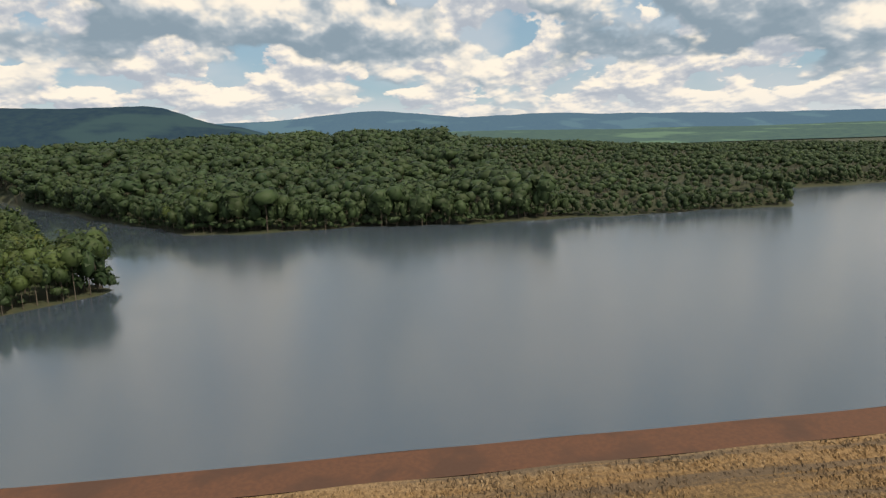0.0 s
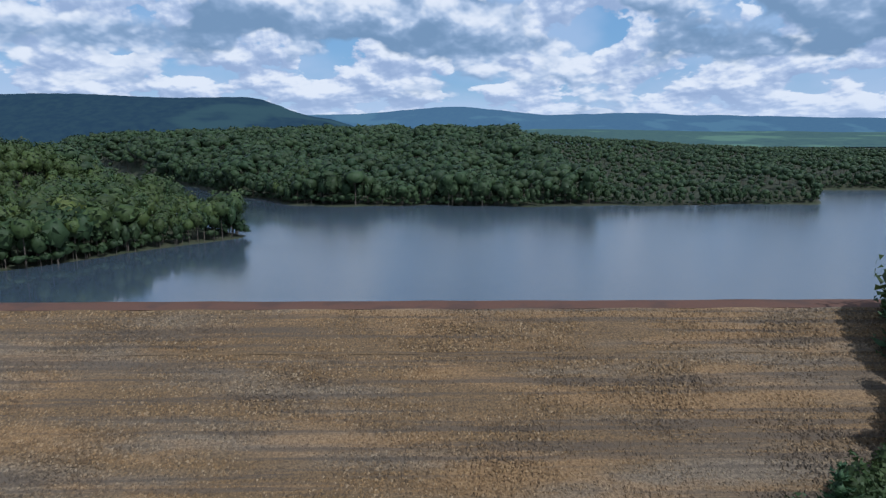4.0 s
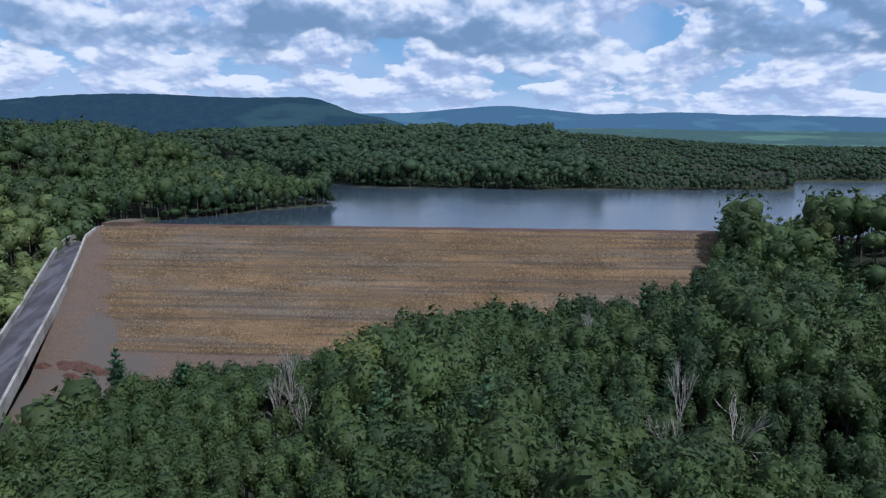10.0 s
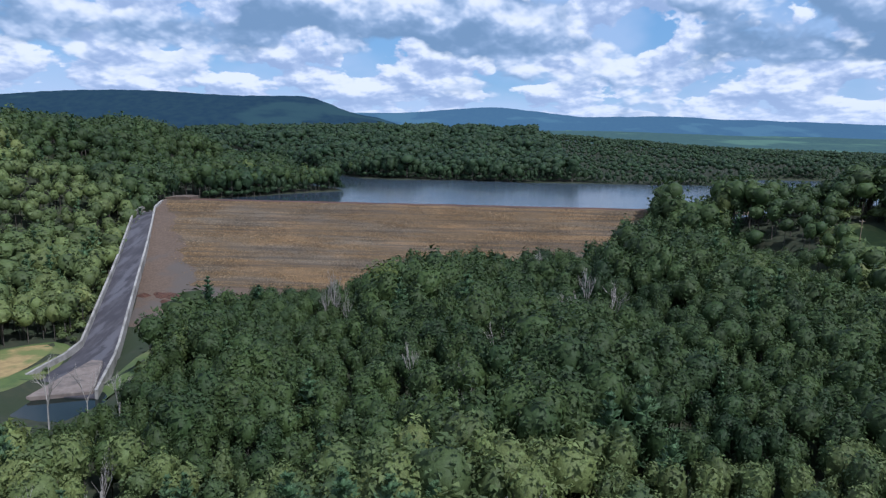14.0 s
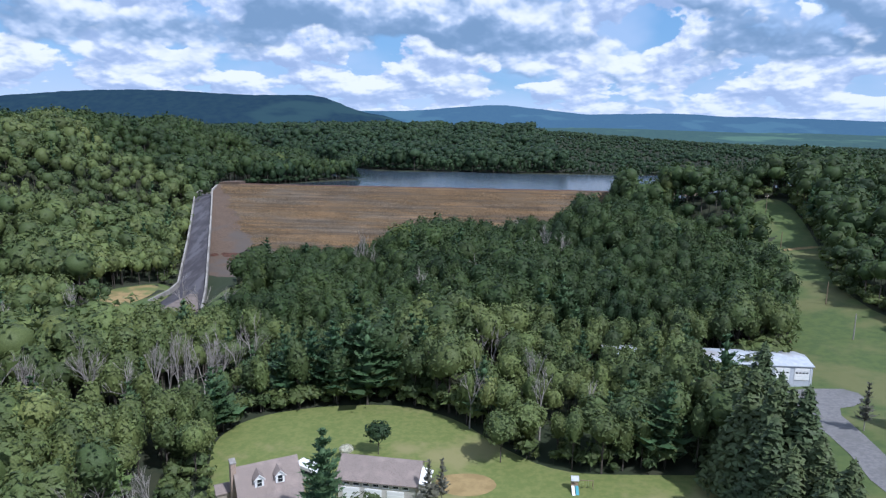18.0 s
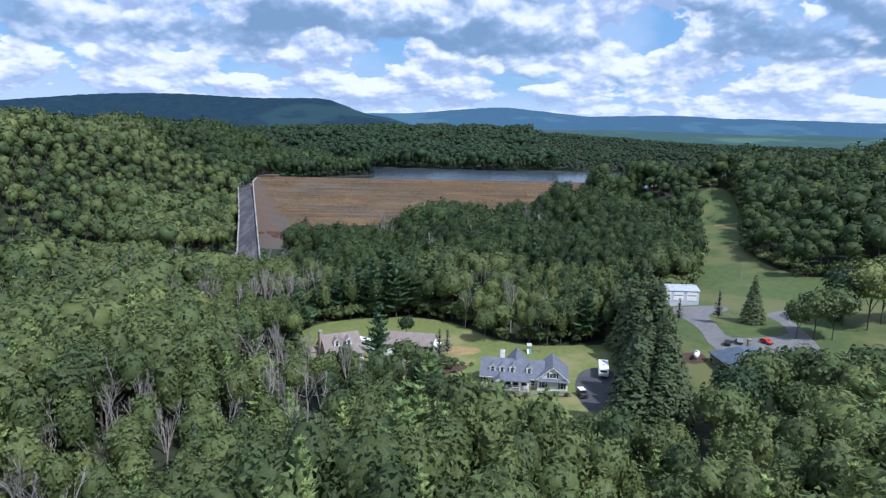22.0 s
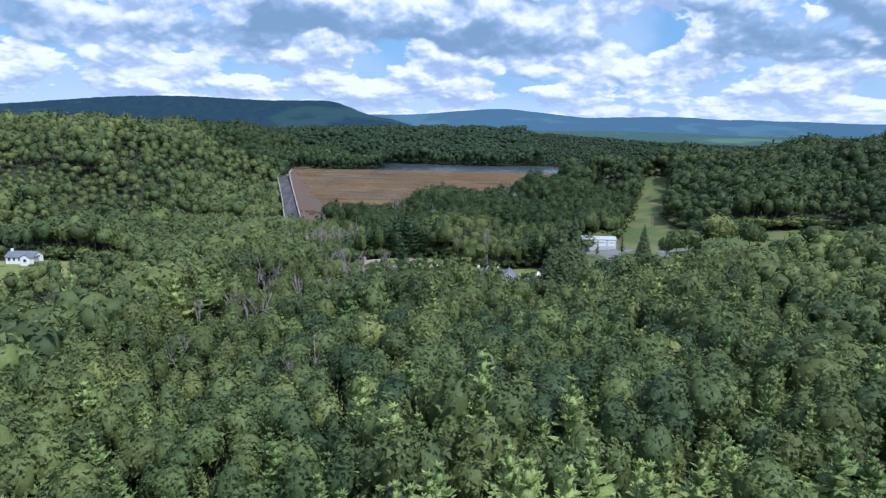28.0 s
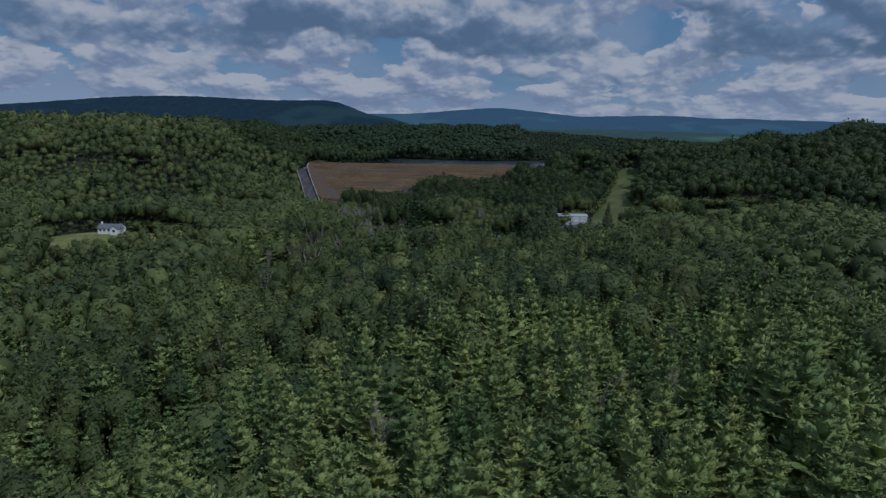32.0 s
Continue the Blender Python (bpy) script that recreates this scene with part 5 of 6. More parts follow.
window(house, 17.1, 3.45, 0.7, 1.05, -0.8)
for k in (15.65, 17.8):
    boxed("shutter", house, k - 0.18, k + 0.18, -0.86, -0.8, 3.4, 4.55, M["black_paint"])
for k in (-1, 1):
    slope("trim", house, [(16.7, -1.22, 6.12), (16.7 + k * 3.9, -1.22, 2.88), (16.7 + k * 3.9, -1.27, 2.88), (16.7, -1.27, 6.12)], 0.22, M["white_paint"], "white rake board")
slope("skirt_roof", house, [(13.2, -1.7, 2.75), (20.2, -1.7, 2.75), (20.2, -0.75, 3.2), (13.2, -0.75, 3.2)], 0.12, M["slate_roof"])
door = boxed("door", house, 4.05, 4.95, -0.06, 0.02, 0.2, 2.25, M["black_paint"], 0.01, "dark front door")
boxed("handle", door, 4.82, 4.87, -0.12, -0.06, 1.15, 1.3, M["chrome"])
ch_ = boxed("chimney", house, 4.0, 5.1, 7.2, 8.0, 3.0, 6.6, M["white_paint"], 0.03, "white-painted chimney")
boxed("flue", ch_, 4.3, 4.8, 7.4, 7.8, 6.6, 6.95, M["chimney_brick"])
boxed("gutter", house, -0.4, 13.2, -0.52, -0.42, 2.48, 2.6, M["white_paint"])


def front_walk():
    pts = [(3.6, -3.2), (8.5, -3.5), (12.0, -3.1), (13.3, -2.2), (20.6, -2.8)]
    m4 = house.matrix_basis
    lft, rgt = [], []
    for x_, y_ in pts:
        for out_, off in ((lft, 0.0), (rgt, -1.0)):
            p_ = m4 @ Vector((x_, y_ + off, 0))
            out_.append((p_.x, p_.y, float(ground_sheet(p_.x, p_.y)) + 0.22))
    ob = new("path", ribbon("path", lft, rgt, M["grey_gravel"], 0.25))
    tagged(ob, "pale concrete walk curving along the flower beds", "path", kind="structure")


front_walk()

# the tan house with a porch
house = empty("house", -10.4, -246.6, -26.3, 30)
tagged(house, "tan house with brown-grey roof, dormers and white porch", "house")
body("wall_shell", house, 0, 8.8, 0, 7.6, 2.8, 3.3, M["tan_siding"], label="tan lap siding")
gable_roof(house, 0, 8.8, 0, 7.6, 2.8, 3.3, M["tan_roof"], 0.35)
boxed("porch_floor", house, 0.2, 8.6, -2.0, 0, -0.8, 0.25, M["concrete"], 0.03)
slope("porch_roof", house, [(-0.1, -2.3, 2.3), (8.9, -2.3, 2.3), (8.9, 0.1, 2.85), (-0.1, 0.1, 2.85)], 0.15, M["tan_roof"])
post_row(house, (0.4, 2.5, 4.6, 6.5, 8.4), -1.9, 0.25, 2.25, M["white_paint"])
for x0_, x1_ in ((0.4, 4.6), (5.9, 8.4)):
    boxed("rail", house, x0_, x1_, -1.93, -1.87, 1.0, 1.08, M["white_paint"])
    for i in range(int((x1_ - x0_) / 0.2)):
        boxed("baluster", house, x0_ + 0.08 + i * 0.2, x0_ + 0.13 + i * 0.2, -1.92, -1.88, 0.25, 1.0, M["white_paint"])
boxed("skirting", house, 0.2, 8.6, -2.02, -1.98, -0.6, 0.22, M["white_paint"])
for x_ in (2.9, 5.9):
    dormer(house, x_, 1.0, 3.7, 1.3, M["white_siding"], M["tan_roof"])
for x_ in (1.7, 3.5, 7.2):
    window(house, x_, 0.8, 0.9, 1.3, 0.0)
door = boxed("door", house, 4.85, 5.75, -0.06, 0.02, 0.25, 2.3, M["white_paint"], 0.01)
boxed("handle", door, 5.6, 5.66, -0.11, -0.06, 1.2, 1.3, M["chrome"])
ch_ = boxed("chimney", house, -0.75, 0.0, 3.0, 4.5, -0.9, 7.0, M["chimney_brick"], 0.02, "tan brick chimney on the gable end")
boxed("cap", ch_, -0.83, 0.08, 2.92, 4.58, 7.0, 7.18, M["concrete"])
window(house, 0.0, 1.0, 0.8, 1.1, 1.5, "side")
window(house, 0.0, 1.0, 0.8, 1.1, 6.0, "side")
body("lean_to", house, -2.6, -0.75, 4.6, 7.4, 2.0, 0.7, M["tan_siding"])
gable_roof(house, -2.6, -0.75, 4.6, 7.4, 2.0, 0.7, M["tan_roof"], 0.2)

# the garage house with a strip of windows
house = empty("garage_house", 2.4, -241.0, -26.0, -6)
tagged(house, "cream two-level garage house with grey-brown roof", "house")
body("wall_shell", house, 0, 11.8, 0, 7.0, 3.7, 1.9, M["cream_siding"], label="cream lap siding")
gable_roof(house, 0, 11.8, 0, 7.0, 3.7, 1.9, M["tan_roof"], 0.45)
for i in range(7):
    window(house, 1.3 + i * 1.5, 2.65, 0.9, 0.75, 0.0)
for x_ in (2.0, 5.4, 8.8):
    g_ = boxed("garage_door", house, x_ - 1.3, x_ + 1.3, -0.07, 0.02, -0.1, 2.2, M["white_paint"], 0.0, "white panelled garage door")
    for i in range(4):
        boxed("panel", g_, x_ - 1.2, x_ + 1.2, -0.10, -0.07, 0.0 + i * 0.55, 0.45 + i * 0.55, M["white_paint"], 0.01)
boxed("side_annex", house, 11.8, 13.2, 1.2, 5.6, -1.0, 3.0, M["cream_siding"], 0.02)
slope("annex_roof", house, [(11.8, 1.0, 3.35), (11.8, 5.8, 3.35), (13.5, 5.8, 2.95), (13.5, 1.0, 2.95)], 0.14, M["white_paint"])
boxed("patio_wall", house, 12.0, 15.5, -0.4, -0.1, -1.0, 0.2, M["pale_stone"], 0.03, "low tan stone wall")

# the long metal shed with white doors
shed = empty("shed", 49.5, -201.0, -19.3, -1.0)
shed.scale = (1.0, 1.0, 0.82)
tagged(shed, "long grey metal shed with pale roof and white doors", "shed")
body("wall_shell", shed, 0, 40.5, 0, 9.0, 3.5, 1.0, M["metal_siding"], base=-3.5, label="grey-blue ribbed metal walls")
gable_roof(shed, 0, 40.5, 0, 9.0, 3.5, 1.0, M["metal_roof"], 0.25)
for x_ in (26.5, 31.0, 34.6, 38.4):
    g_ = boxed("overhead_door", shed, x_ - 1.45, x_ + 1.45, -0.08, 0.02, -0.2, 2.9, M["white_paint"], 0.0, "white overhead door with a row of panes")
    for i in range(4):
        boxed("pane", g_, x_ - 1.25 + i * 0.66, x_ - 0.75 + i * 0.66, -0.10, -0.08, 1.5, 1.85, M["glass"])
        boxed("panel", g_, x_ - 1.35, x_ + 1.35, -0.11, -0.08, -0.1 + i * 0.75, 0.5 + i * 0.75, M["white_paint"]) if i != 2 else None
for i in range(6):
    boxed("downpipe", shed, 0.1 + i * 8, 0.2 + i * 8, -0.12, 0.0, -1.0, 3.4, M["white_paint"])
boxed("ridge_vent", shed, 12.0, 12.8, 4.1, 4.9, 4.4, 4.9, M["metal_roof"], 0.02)

# the stone hall with a blue-grey hipped roof
hall = empty("hall", 78.6, -260.0, -22.6, 6)
hall.scale = (0.78, 0.78, 0.8)
tagged(hall, "grey fieldstone hall with broad blue-grey hipped roof", "hall")
boxed("wall_shell", hall, 0, 15.0, 0, 14.0, -1.5, 4.2, M["field_stone"], 0.03, "grey-brown fieldstone walls")
E_, H_ = 4.15, 7.4
slope("roof_slope", hall, [(-0.5, -0.5, E_), (15.5, -0.5, E_), (9.5, 6.0, H_), (5.5, 6.0, H_)], 0.18, M["blue_roof"])
slope("roof_slope", hall, [(-0.5, 14.5, E_), (-0.5, -0.5, E_), (5.5, 6.0, H_), (5.5, 9.0, H_)], 0.18, M["blue_roof"])
slope("roof_slope", hall, [(15.5, -0.5, E_), (15.5, 14.5, E_), (9.5, 9.0, H_), (9.5, 6.0, H_)], 0.18, M["blue_roof"])
slope("roof_slope", hall, [(15.5, 14.5, E_), (-0.5, 14.5, E_), (5.5, 9.0, H_), (9.5, 9.0, H_)], 0.18, M["blue_roof"])
slope("roof_slope", hall, [(5.5, 6.0, H_), (9.5, 6.0, H_), (9.5, 9.0, H_), (5.5, 9.0, H_)], 0.18, M["blue_roof"])
ch_ = boxed("chimney", hall, 9.0, 9.9, 10.6, 11.4, 5.0, 8.7, M["field_stone"], 0.03, "stone chimney stack")
boxed("cap", ch_, 8.9, 10.0, 10.5, 11.5, 8.7, 8.85, M["concrete"])
for i in range(4):
    window(hall, 0.0, 1.0, 1.1, 1.9, 2.2 + i * 3.6, "side")
for i in range(4):
    window(hall, 2.2 + i * 3.6, 1.0, 1.1, 1.9, 0.0)
boxed("porch", hall, 5.5, 9.5, -2.2, 0, -1.2, 0.25, M["concrete"], 0.03)
post_row(hall, (5.7, 9.3), -2.0, 0.25, 2.8, M["white_paint"])
slope("porch_roof", hall, [(5.2, -2.5, 2.8), (9.8, -2.5, 2.8), (9.8, 0.05, 3.5), (5.2, 0.05, 3.5)], 0.12, M["blue_roof"])

# the brick house by the lake
hut = empty("house", 130.5, 20.0, -0.9, 4)
hut.scale = (0.8, 0.8, 0.8)
tagged(hut, "buff brick two-storey house with pale hipped roof above the lake", "house")
boxed("wall_shell", hut, 0, 10.0, 0, 8.0, -3.0, 6.2, M["hut_brick"], 0.03)
for cs_ in ([(-0.4, -0.4, 6.1), (10.4, -0.4, 6.1), (7.0, 4.0, 8.0), (3.0, 4.0, 8.0)], [(10.4, 8.4, 6.1), (-0.4, 8.4, 6.1), (3.0, 4.0, 8.0), (7.0, 4.0, 8.0)], [(-0.4, 8.4, 6.1), (-0.4, -0.4, 6.1), (3.0, 4.0, 8.0)], [(10.4, -0.4, 6.1), (10.4, 8.4, 6.1), (7.0, 4.0, 8.0)]):
    slope("roof_slope", hut, cs_, 0.16, M["metal_roof"])
boxed("chimney", hut, 2.0, 3.0, 1.5, 2.4, 5.8, 9.0, M["chimney_brick"], 0.02)
for x_ in (1.8, 5.0, 8.0):
    window(hut, x_, 0.6, 1.0, 1.4, 0.0)
    window(hut, x_, 3.7, 1.0, 1.4, 0.0)

# the white house on the far lawn
white = empty("house", -144.0, -258.5, -22.0, 4)
white.scale = (0.82, 0.82, 0.82)
tagged(white, "low white house with grey roof on a sunny lawn", "house")
body("wall_shell", white, 0, 12.5, 0, 7.5, 3.0, 2.0, M["white_siding"], base=-1.6)
gable_roof(white, 0, 12.5, 0, 7.5, 3.0, 2.0, M["slate_roof"], 0.4)
body("front_wing", white, 8.0, 12.5, -2.5, 4, 3.0, 1.6, M["white_siding"], "y", -1.6)
gable_roof(white, 8.0, 12.5, -2.5, 5, 3.0, 1.6, M["slate_roof"], 0.3, "y")
boxed("chimney", white, 0.6, 1.5, 3.2, 4.1, 3.0, 6.0, M["white_paint"], 0.02)
for x_ in (1.6, 3.8, 6.2):
    window(white, x_, 1.0, 1.2, 1.3, 0.0)
window(white, 10.2, 1.0, 1.4, 1.3, -2.5)
door = boxed("door", white, 7.0, 7.85, -0.06, 0.02, 0.0, 2.1, M["black_paint"])
boxed("handle", door, 7.72, 7.77, -0.1, -0.06, 1.0, 1.1, M["chrome"])


# ---- vehicles and yard things ----


def wheel(parent, x, y, z, r_, wide):
    def disc(name, mum, rad, w_, mat, n=14):
        bm = bmesh.new()
        bmesh.ops.create_cone(bm, cap_ends=True, segments=n, radius1=rad, radius2=rad, depth=w_, matrix=Matrix.Translation((x, y, z)) @ Matrix.Rotation(radians(90), 4, "Y"))
        return part(name, finish(bm, name, [mat], 0.02), mum)

    t_ = disc("tyre", disc("wheel", parent, r_ * 0.55, wide * 1.04, M["chrome"]), r_, wide, M["rubber"])
    return t_


def car(x, y, turn, paint, label, long=4.5, wide=1.8, high=1.5, boxy=False):
    c = empty("car", x, y, float(ground_sheet(x, y)) + 0.14, turn)
    c.scale = (0.76, 0.76, 0.76)
    tagged(c, label, "car", group="parked cars")
    h2, l2, w2 = high, long / 2, wide / 2
    if boxy:
        side_ = [(-l2, 0.45), (-l2, 1.05), (-l2 * 0.35, 1.1), (-l2 * 0.3, h2 * 0.98), (l2 * 0.97, h2), (l2, 0.45)]
    else:
        side_ = [(-l2, 0.35), (-l2, 0.75), (-l2 * 0.45, 0.92), (-l2 * 0.15, h2 * 0.97), (l2 * 0.45, h2), (l2 * 0.92, 0.98), (l2, 0.85), (l2, 0.35)]
    b = prism("body", c, side_, "x", -w2, w2, paint)
    bv = b.modifiers.new("bevel", "BEVEL")
    bv.width, bv.segments, bv.limit_method = 0.07, 2, "ANGLE"
    roof_y = (-l2 * 0.27, l2 * 0.9) if boxy else (-l2 * 0.25, l2 * 0.62)
    for k in (-1, 1):
        boxed("side_window", c, k * w2 - 0.012, k * w2 + 0.012, roof_y[0], roof_y[1], 0.98, h2 - 0.14, M["glass"])
    fy0, fz0, fy1, fz1 = side_[2][0], side_[2][1], side_[3][0], side_[3][1]
    slope("windscreen", c, [(-w2 * 0.86, fy0 + 0.05, fz0 + 0.05), (w2 * 0.86, fy0 + 0.05, fz0 + 0.05), (w2 * 0.82, fy1 - 0.02, fz1 - 0.04), (-w2 * 0.82, fy1 - 0.02, fz1 - 0.04)], 0.02, M["glass"])
    for k in (-1, 1):
        boxed("headlight", c, k * w2 * 0.7 - 0.15, k * w2 * 0.7 + 0.15, -l2 - 0.02, -l2 + 0.05, 0.6, 0.72, M["chrome"])
        boxed("tail_light", c, k * w2 * 0.75 - 0.12, k * w2 * 0.75 + 0.12, l2 - 0.04, l2 + 0.02, 0.65, 0.8, M["red_paint"])
        for yy in (-l2 * 0.62, l2 * 0.6):
            wheel(c, k * (w2 - 0.1), yy, 0.33, 0.34 if not boxy else 0.4, 0.22)
    boxed("bumper", c, -w2 * 0.95, w2 * 0.95, -l2 - 0.08, -l2, 0.38, 0.55, M["black_paint"], 0.02)
    boxed("bumper", c, -w2 * 0.95, w2 * 0.95, l2, l2 + 0.08, 0.38, 0.55, M["black_paint"], 0.02)
    return c


jeep = car(46.9, -265.0, 14, M["dark_car"], "boxy dark off-road car with a pale roof, on the drive", 4.1, 1.85, 1.85, True)
boxed("hardtop", jeep, -0.86, 0.86, -0.6, 1.95, 1.82, 1.92, M["white_paint"], 0.03, "pale hard top")
bm = bmesh.new()
bmesh.ops.create_cone(bm, cap_ends=True, segments=14, radius1=0.4, radius2=0.4, depth=0.22, matrix=Matrix.Translation((0, 2.2, 1.0)) @ Matrix.Rotation(radians(90), 4, "X"))
part("spare_wheel", finish(bm, "spare_wheel", [M["rubber"]], 0.03), jeep)
car(84.6, -240.3, 150, M["dark_car"], "black saloon parked beside the hall")
car(87.4, -239.6, 165, M["grey_car"], "dark grey estate car parked beside the hall")
car(93.2, -240.6, 25, M["red_paint"], "bright red hatchback parked on the gravel", 4.0, 1.75, 1.45)

rv = empty("travel_trailer", 53.0, -254.0, float(ground_sheet(53.0, -254.0)) + 0.14, -8)
rv.scale = (0.86, 0.86, 0.86)
tagged(rv, "white travel trailer parked on the asphalt drive", "trailer")
b = prism("body", rv, [(-3.2, 0.6), (-3.4, 1.4), (-3.1, 2.65), (-2.7, 2.9), (3.0, 2.9), (3.2, 2.7), (3.2, 0.6)], "x", -1.22, 1.22, M["white_paint"])
bv = b.modifiers.new("bevel", "BEVEL")
bv.width, bv.segments, bv.limit_method = 0.12, 2, "ANGLE"
for yy in (-1.0, 1.8):
    boxed("roof_vent", rv, -0.35, 0.35, yy - 0.35, yy + 0.35, 2.88, 3.04, M["metal_roof"], 0.04)
for k in (-1, 1):
    boxed("stripe", rv, k * 1.225 - 0.006, k * 1.225 + 0.006, -3.0, 3.0, 1.1, 1.25, M["grey_car"])
    for yy in (-2.2, 0.4, 2.4):
        boxed("window", rv, k * 1.225 - 0.01, k * 1.225 + 0.01, yy - 0.5, yy + 0.5, 1.6, 2.25, M["glass"])
    for yy in (0.2, 1.1):
        wheel(rv, k * 1.05, yy, 0.35, 0.36, 0.22)
boxed("front_window", rv, -0.8, 0.8, -3.34, -3.2, 1.7, 2.25, M["glass"])
boxed("door", rv, 1.21, 1.245, -1.4, -0.7, 0.75, 2.6, M["white_paint"], 0.005)
prism("hitch", rv, [(-3.2, 0.5), (-4.4, 0.5), (-4.4, 0.62), (-3.2, 0.7)], "x", -0.08, 0.08, M["black_paint"])
boxed("jack", rv, -0.05, 0.05, -4.35, -4.25, 0.0, 0.6, M["black_paint"])

camper = empty("camper_van", -2.6, -236.6, float(ground_sheet(-2.6, -236.6)) + 0.08, 62)
tagged(camper, "white camper van parked between the tan house and garage", "van")
b = prism("body", camper, [(-3.0, 0.5), (-3.1, 1.1), (-2.4, 1.5), (-2.0, 2.6), (2.9, 2.7), (3.0, 0.5)], "x", -1.1, 1.1, M["white_paint"])
bv = b.modifiers.new("bevel", "BEVEL")
bv.width, bv.segments, bv.limit_method = 0.1, 2, "ANGLE"
boxed("roof_vent", camper, -0.4, 0.4, 0.2, 1.0, 2.68, 2.85, M["black_paint"], 0.04)
for k in (-1, 1):
    boxed("side_window", camper, k * 1.1 - 0.012, k * 1.1 + 0.012, -1.6, 2.2, 1.5, 2.1, M["glass"])
    for yy in (-1.9, 1.8):
        wheel(camper, k * 0.98, yy, 0.34, 0.35, 0.22)

swing = empty("swing_set", 37.5, -237.6, float(ground_sheet(37.5, -237.6)) + 0.06, 0)
swing.scale = (0.66, 0.66, 0.66)
tagged(swing, "backyard swing set with a little tower and slide", "swing set")
for sx in (0.0, 1.4):
    for sy in (-0.7, 0.7):
        boxed("post", swing, sx - 0.06, sx + 0.06, sy - 0.06, sy + 0.06, -0.2, 2.7, M["tan_wood"])
boxed("deck", swing, -0.1, 1.5, -0.8, 0.8, 1.2, 1.3, M["tan_wood"])
gable_roof(swing, -0.05, 1.45, -0.8, 0.8, 2.6, 0.7, M["metal_roof"], 0.15, "x", 0.05)
slope("slide", swing, [(-0.15, -0.8, 1.25), (0.55, -0.8, 1.25), (0.55, -3.0, 0.1), (-0.15, -3.0, 0.1)], 0.08, M["white_paint"], "white plastic slide")
slope("slide", swing, [(0.75, -0.8, 1.25), (1.45, -0.8, 1.25), (1.45, -2.8, 0.1), (0.75, -2.8, 0.1)], 0.08, M["pool_blue"], "blue-green plastic slide")
boxed("beam", swing, 1.4, 5.0, -0.05, 0.05, 2.15, 2.27, M["tan_wood"])
for sy in (-0.9, 0.9):
    prism("leg", swing, [(sy - 0.05, -0.2), (sy + 0.05, -0.2), (0.05, 2.2), (-0.05, 2.2)], "x", 4.85, 4.95, M["tan_wood"])
for sx in (2.4, 3.6):
    s_ = boxed("seat", swing, sx - 0.25, sx + 0.25, -0.1, 0.1, 0.45, 0.5, M["black_paint"])
    for k in (-0.22, 0.22):
        boxed("chain", s_, sx + k - 0.012, sx + k + 0.012, -0.012, 0.012, 0.5, 2.15, M["chrome"])

tank = empty("propane_tank", 75.0, -247.6, float(ground_sheet(75.0, -247.6)) + 0.1, 65)
tagged(tank, "white propane tank on blocks beside the hall", "tank")
bm = bmesh.new()
bmesh.ops.create_uvsphere(bm, u_segments=14, v_segments=8, radius=0.6)
for v_ in bm.verts:
    v_.co.x += 1.1 if v_.co.x > 0.01 else (-1.1 if v_.co.x < -0.01 else 0)
    v_.co.z += 1.0
part("shell", finish(bm, "shell", [M["white_paint"]]), tank)
for k in (-0.9, 0.9):
    boxed("saddle", tank, k - 0.12, k + 0.12, -0.5, 0.5, -0.2, 0.65, M["concrete"], 0.02)
boxed("valve_cover", tank, -0.18, 0.18, -0.18, 0.18, 1.58, 1.75, M["grey_car"], 0.03)
patch("dirt_patch", [(71.5, -244), (77, -244), (77.5, -250), (72, -250.5)], M["mulch"], 0.10, "bare red-brown earth round the gas tank", "ground", 1.5, 1)
patch("flower_bed", [(15, -246.5), (22, -246), (23.5, -249), (20, -252), (16, -255), (14.6, -251)], M["mulch"], 0.10, "dark mulch bed planted with shrubs", "flower bed", 1.5, 2)
patch("flower_bed", [(27, -262.6), (36.2, -263.6), (36.2, -265.3), (29, -265.0)], M["mulch"], 0.10, "mulch bed along the porch", "flower bed", 1.0, 1)
patch("flower_bed", [(38.3, -263.6), (44.6, -264.2), (44.8, -265.4), (38.4, -264.8)], M["mulch"], 0.10, "mulch bed below the gabled wing", "flower bed", 1.0, 1)
patch("bare_ground", [(16.5, -234), (24, -233), (27, -237), (23, -240.5), (17, -239)], M["dry_field"], 0.10, "heap of bare sandy earth beside the garage", "ground", 1.5, 2)


def pole(x, y, high, label, cross=False, mat="tan_wood"):
    p_ = empty("utility_pole", x, y, float(ground_sheet(x, y)), random.uniform(0, 40))
    tagged(p_, label, "pole", group="poles up the clearing")
    bm = bmesh.new()
    bmesh.ops.create_cone(bm, cap_ends=True, segments=9, radius1=0.16, radius2=0.10, depth=high + 0.6, matrix=Matrix.Translation((0, 0, high / 2 - 0.3)))
    part("shaft", finish(bm, "shaft", [M[mat]]), p_)
    if cross:
        boxed("crossarm", p_, -1.0, 1.0, -0.06, 0.06, high - 0.7, high - 0.58, M[mat])
        for k in (-0.9, -0.4, 0.4, 0.9):
            boxed("insulator", p_, k - 0.04, k + 0.04, -0.04, 0.04, high - 0.58, high - 0.42, M["white_paint"])


pole(111.3, -177.0, 6.3, "bare pale wooden pole in the mown clearing", mat="dead_wood")
pole(116.9, -153.0, 6.3, "weathered wooden pole in the mown clearing")
pole(93.0, -180.0, 6.5, "dark wooden pole at the wood's edge")
pole(97.5, -176.0, 7.0, "leaning wooden pole at the wood's edge")
pole(129.5, -96.0, 6.0, "thin wooden pole up the clearing")
pole(139.5, -58.0, 7.5, "wooden utility pole with a crossarm at the top of the clearing", True)
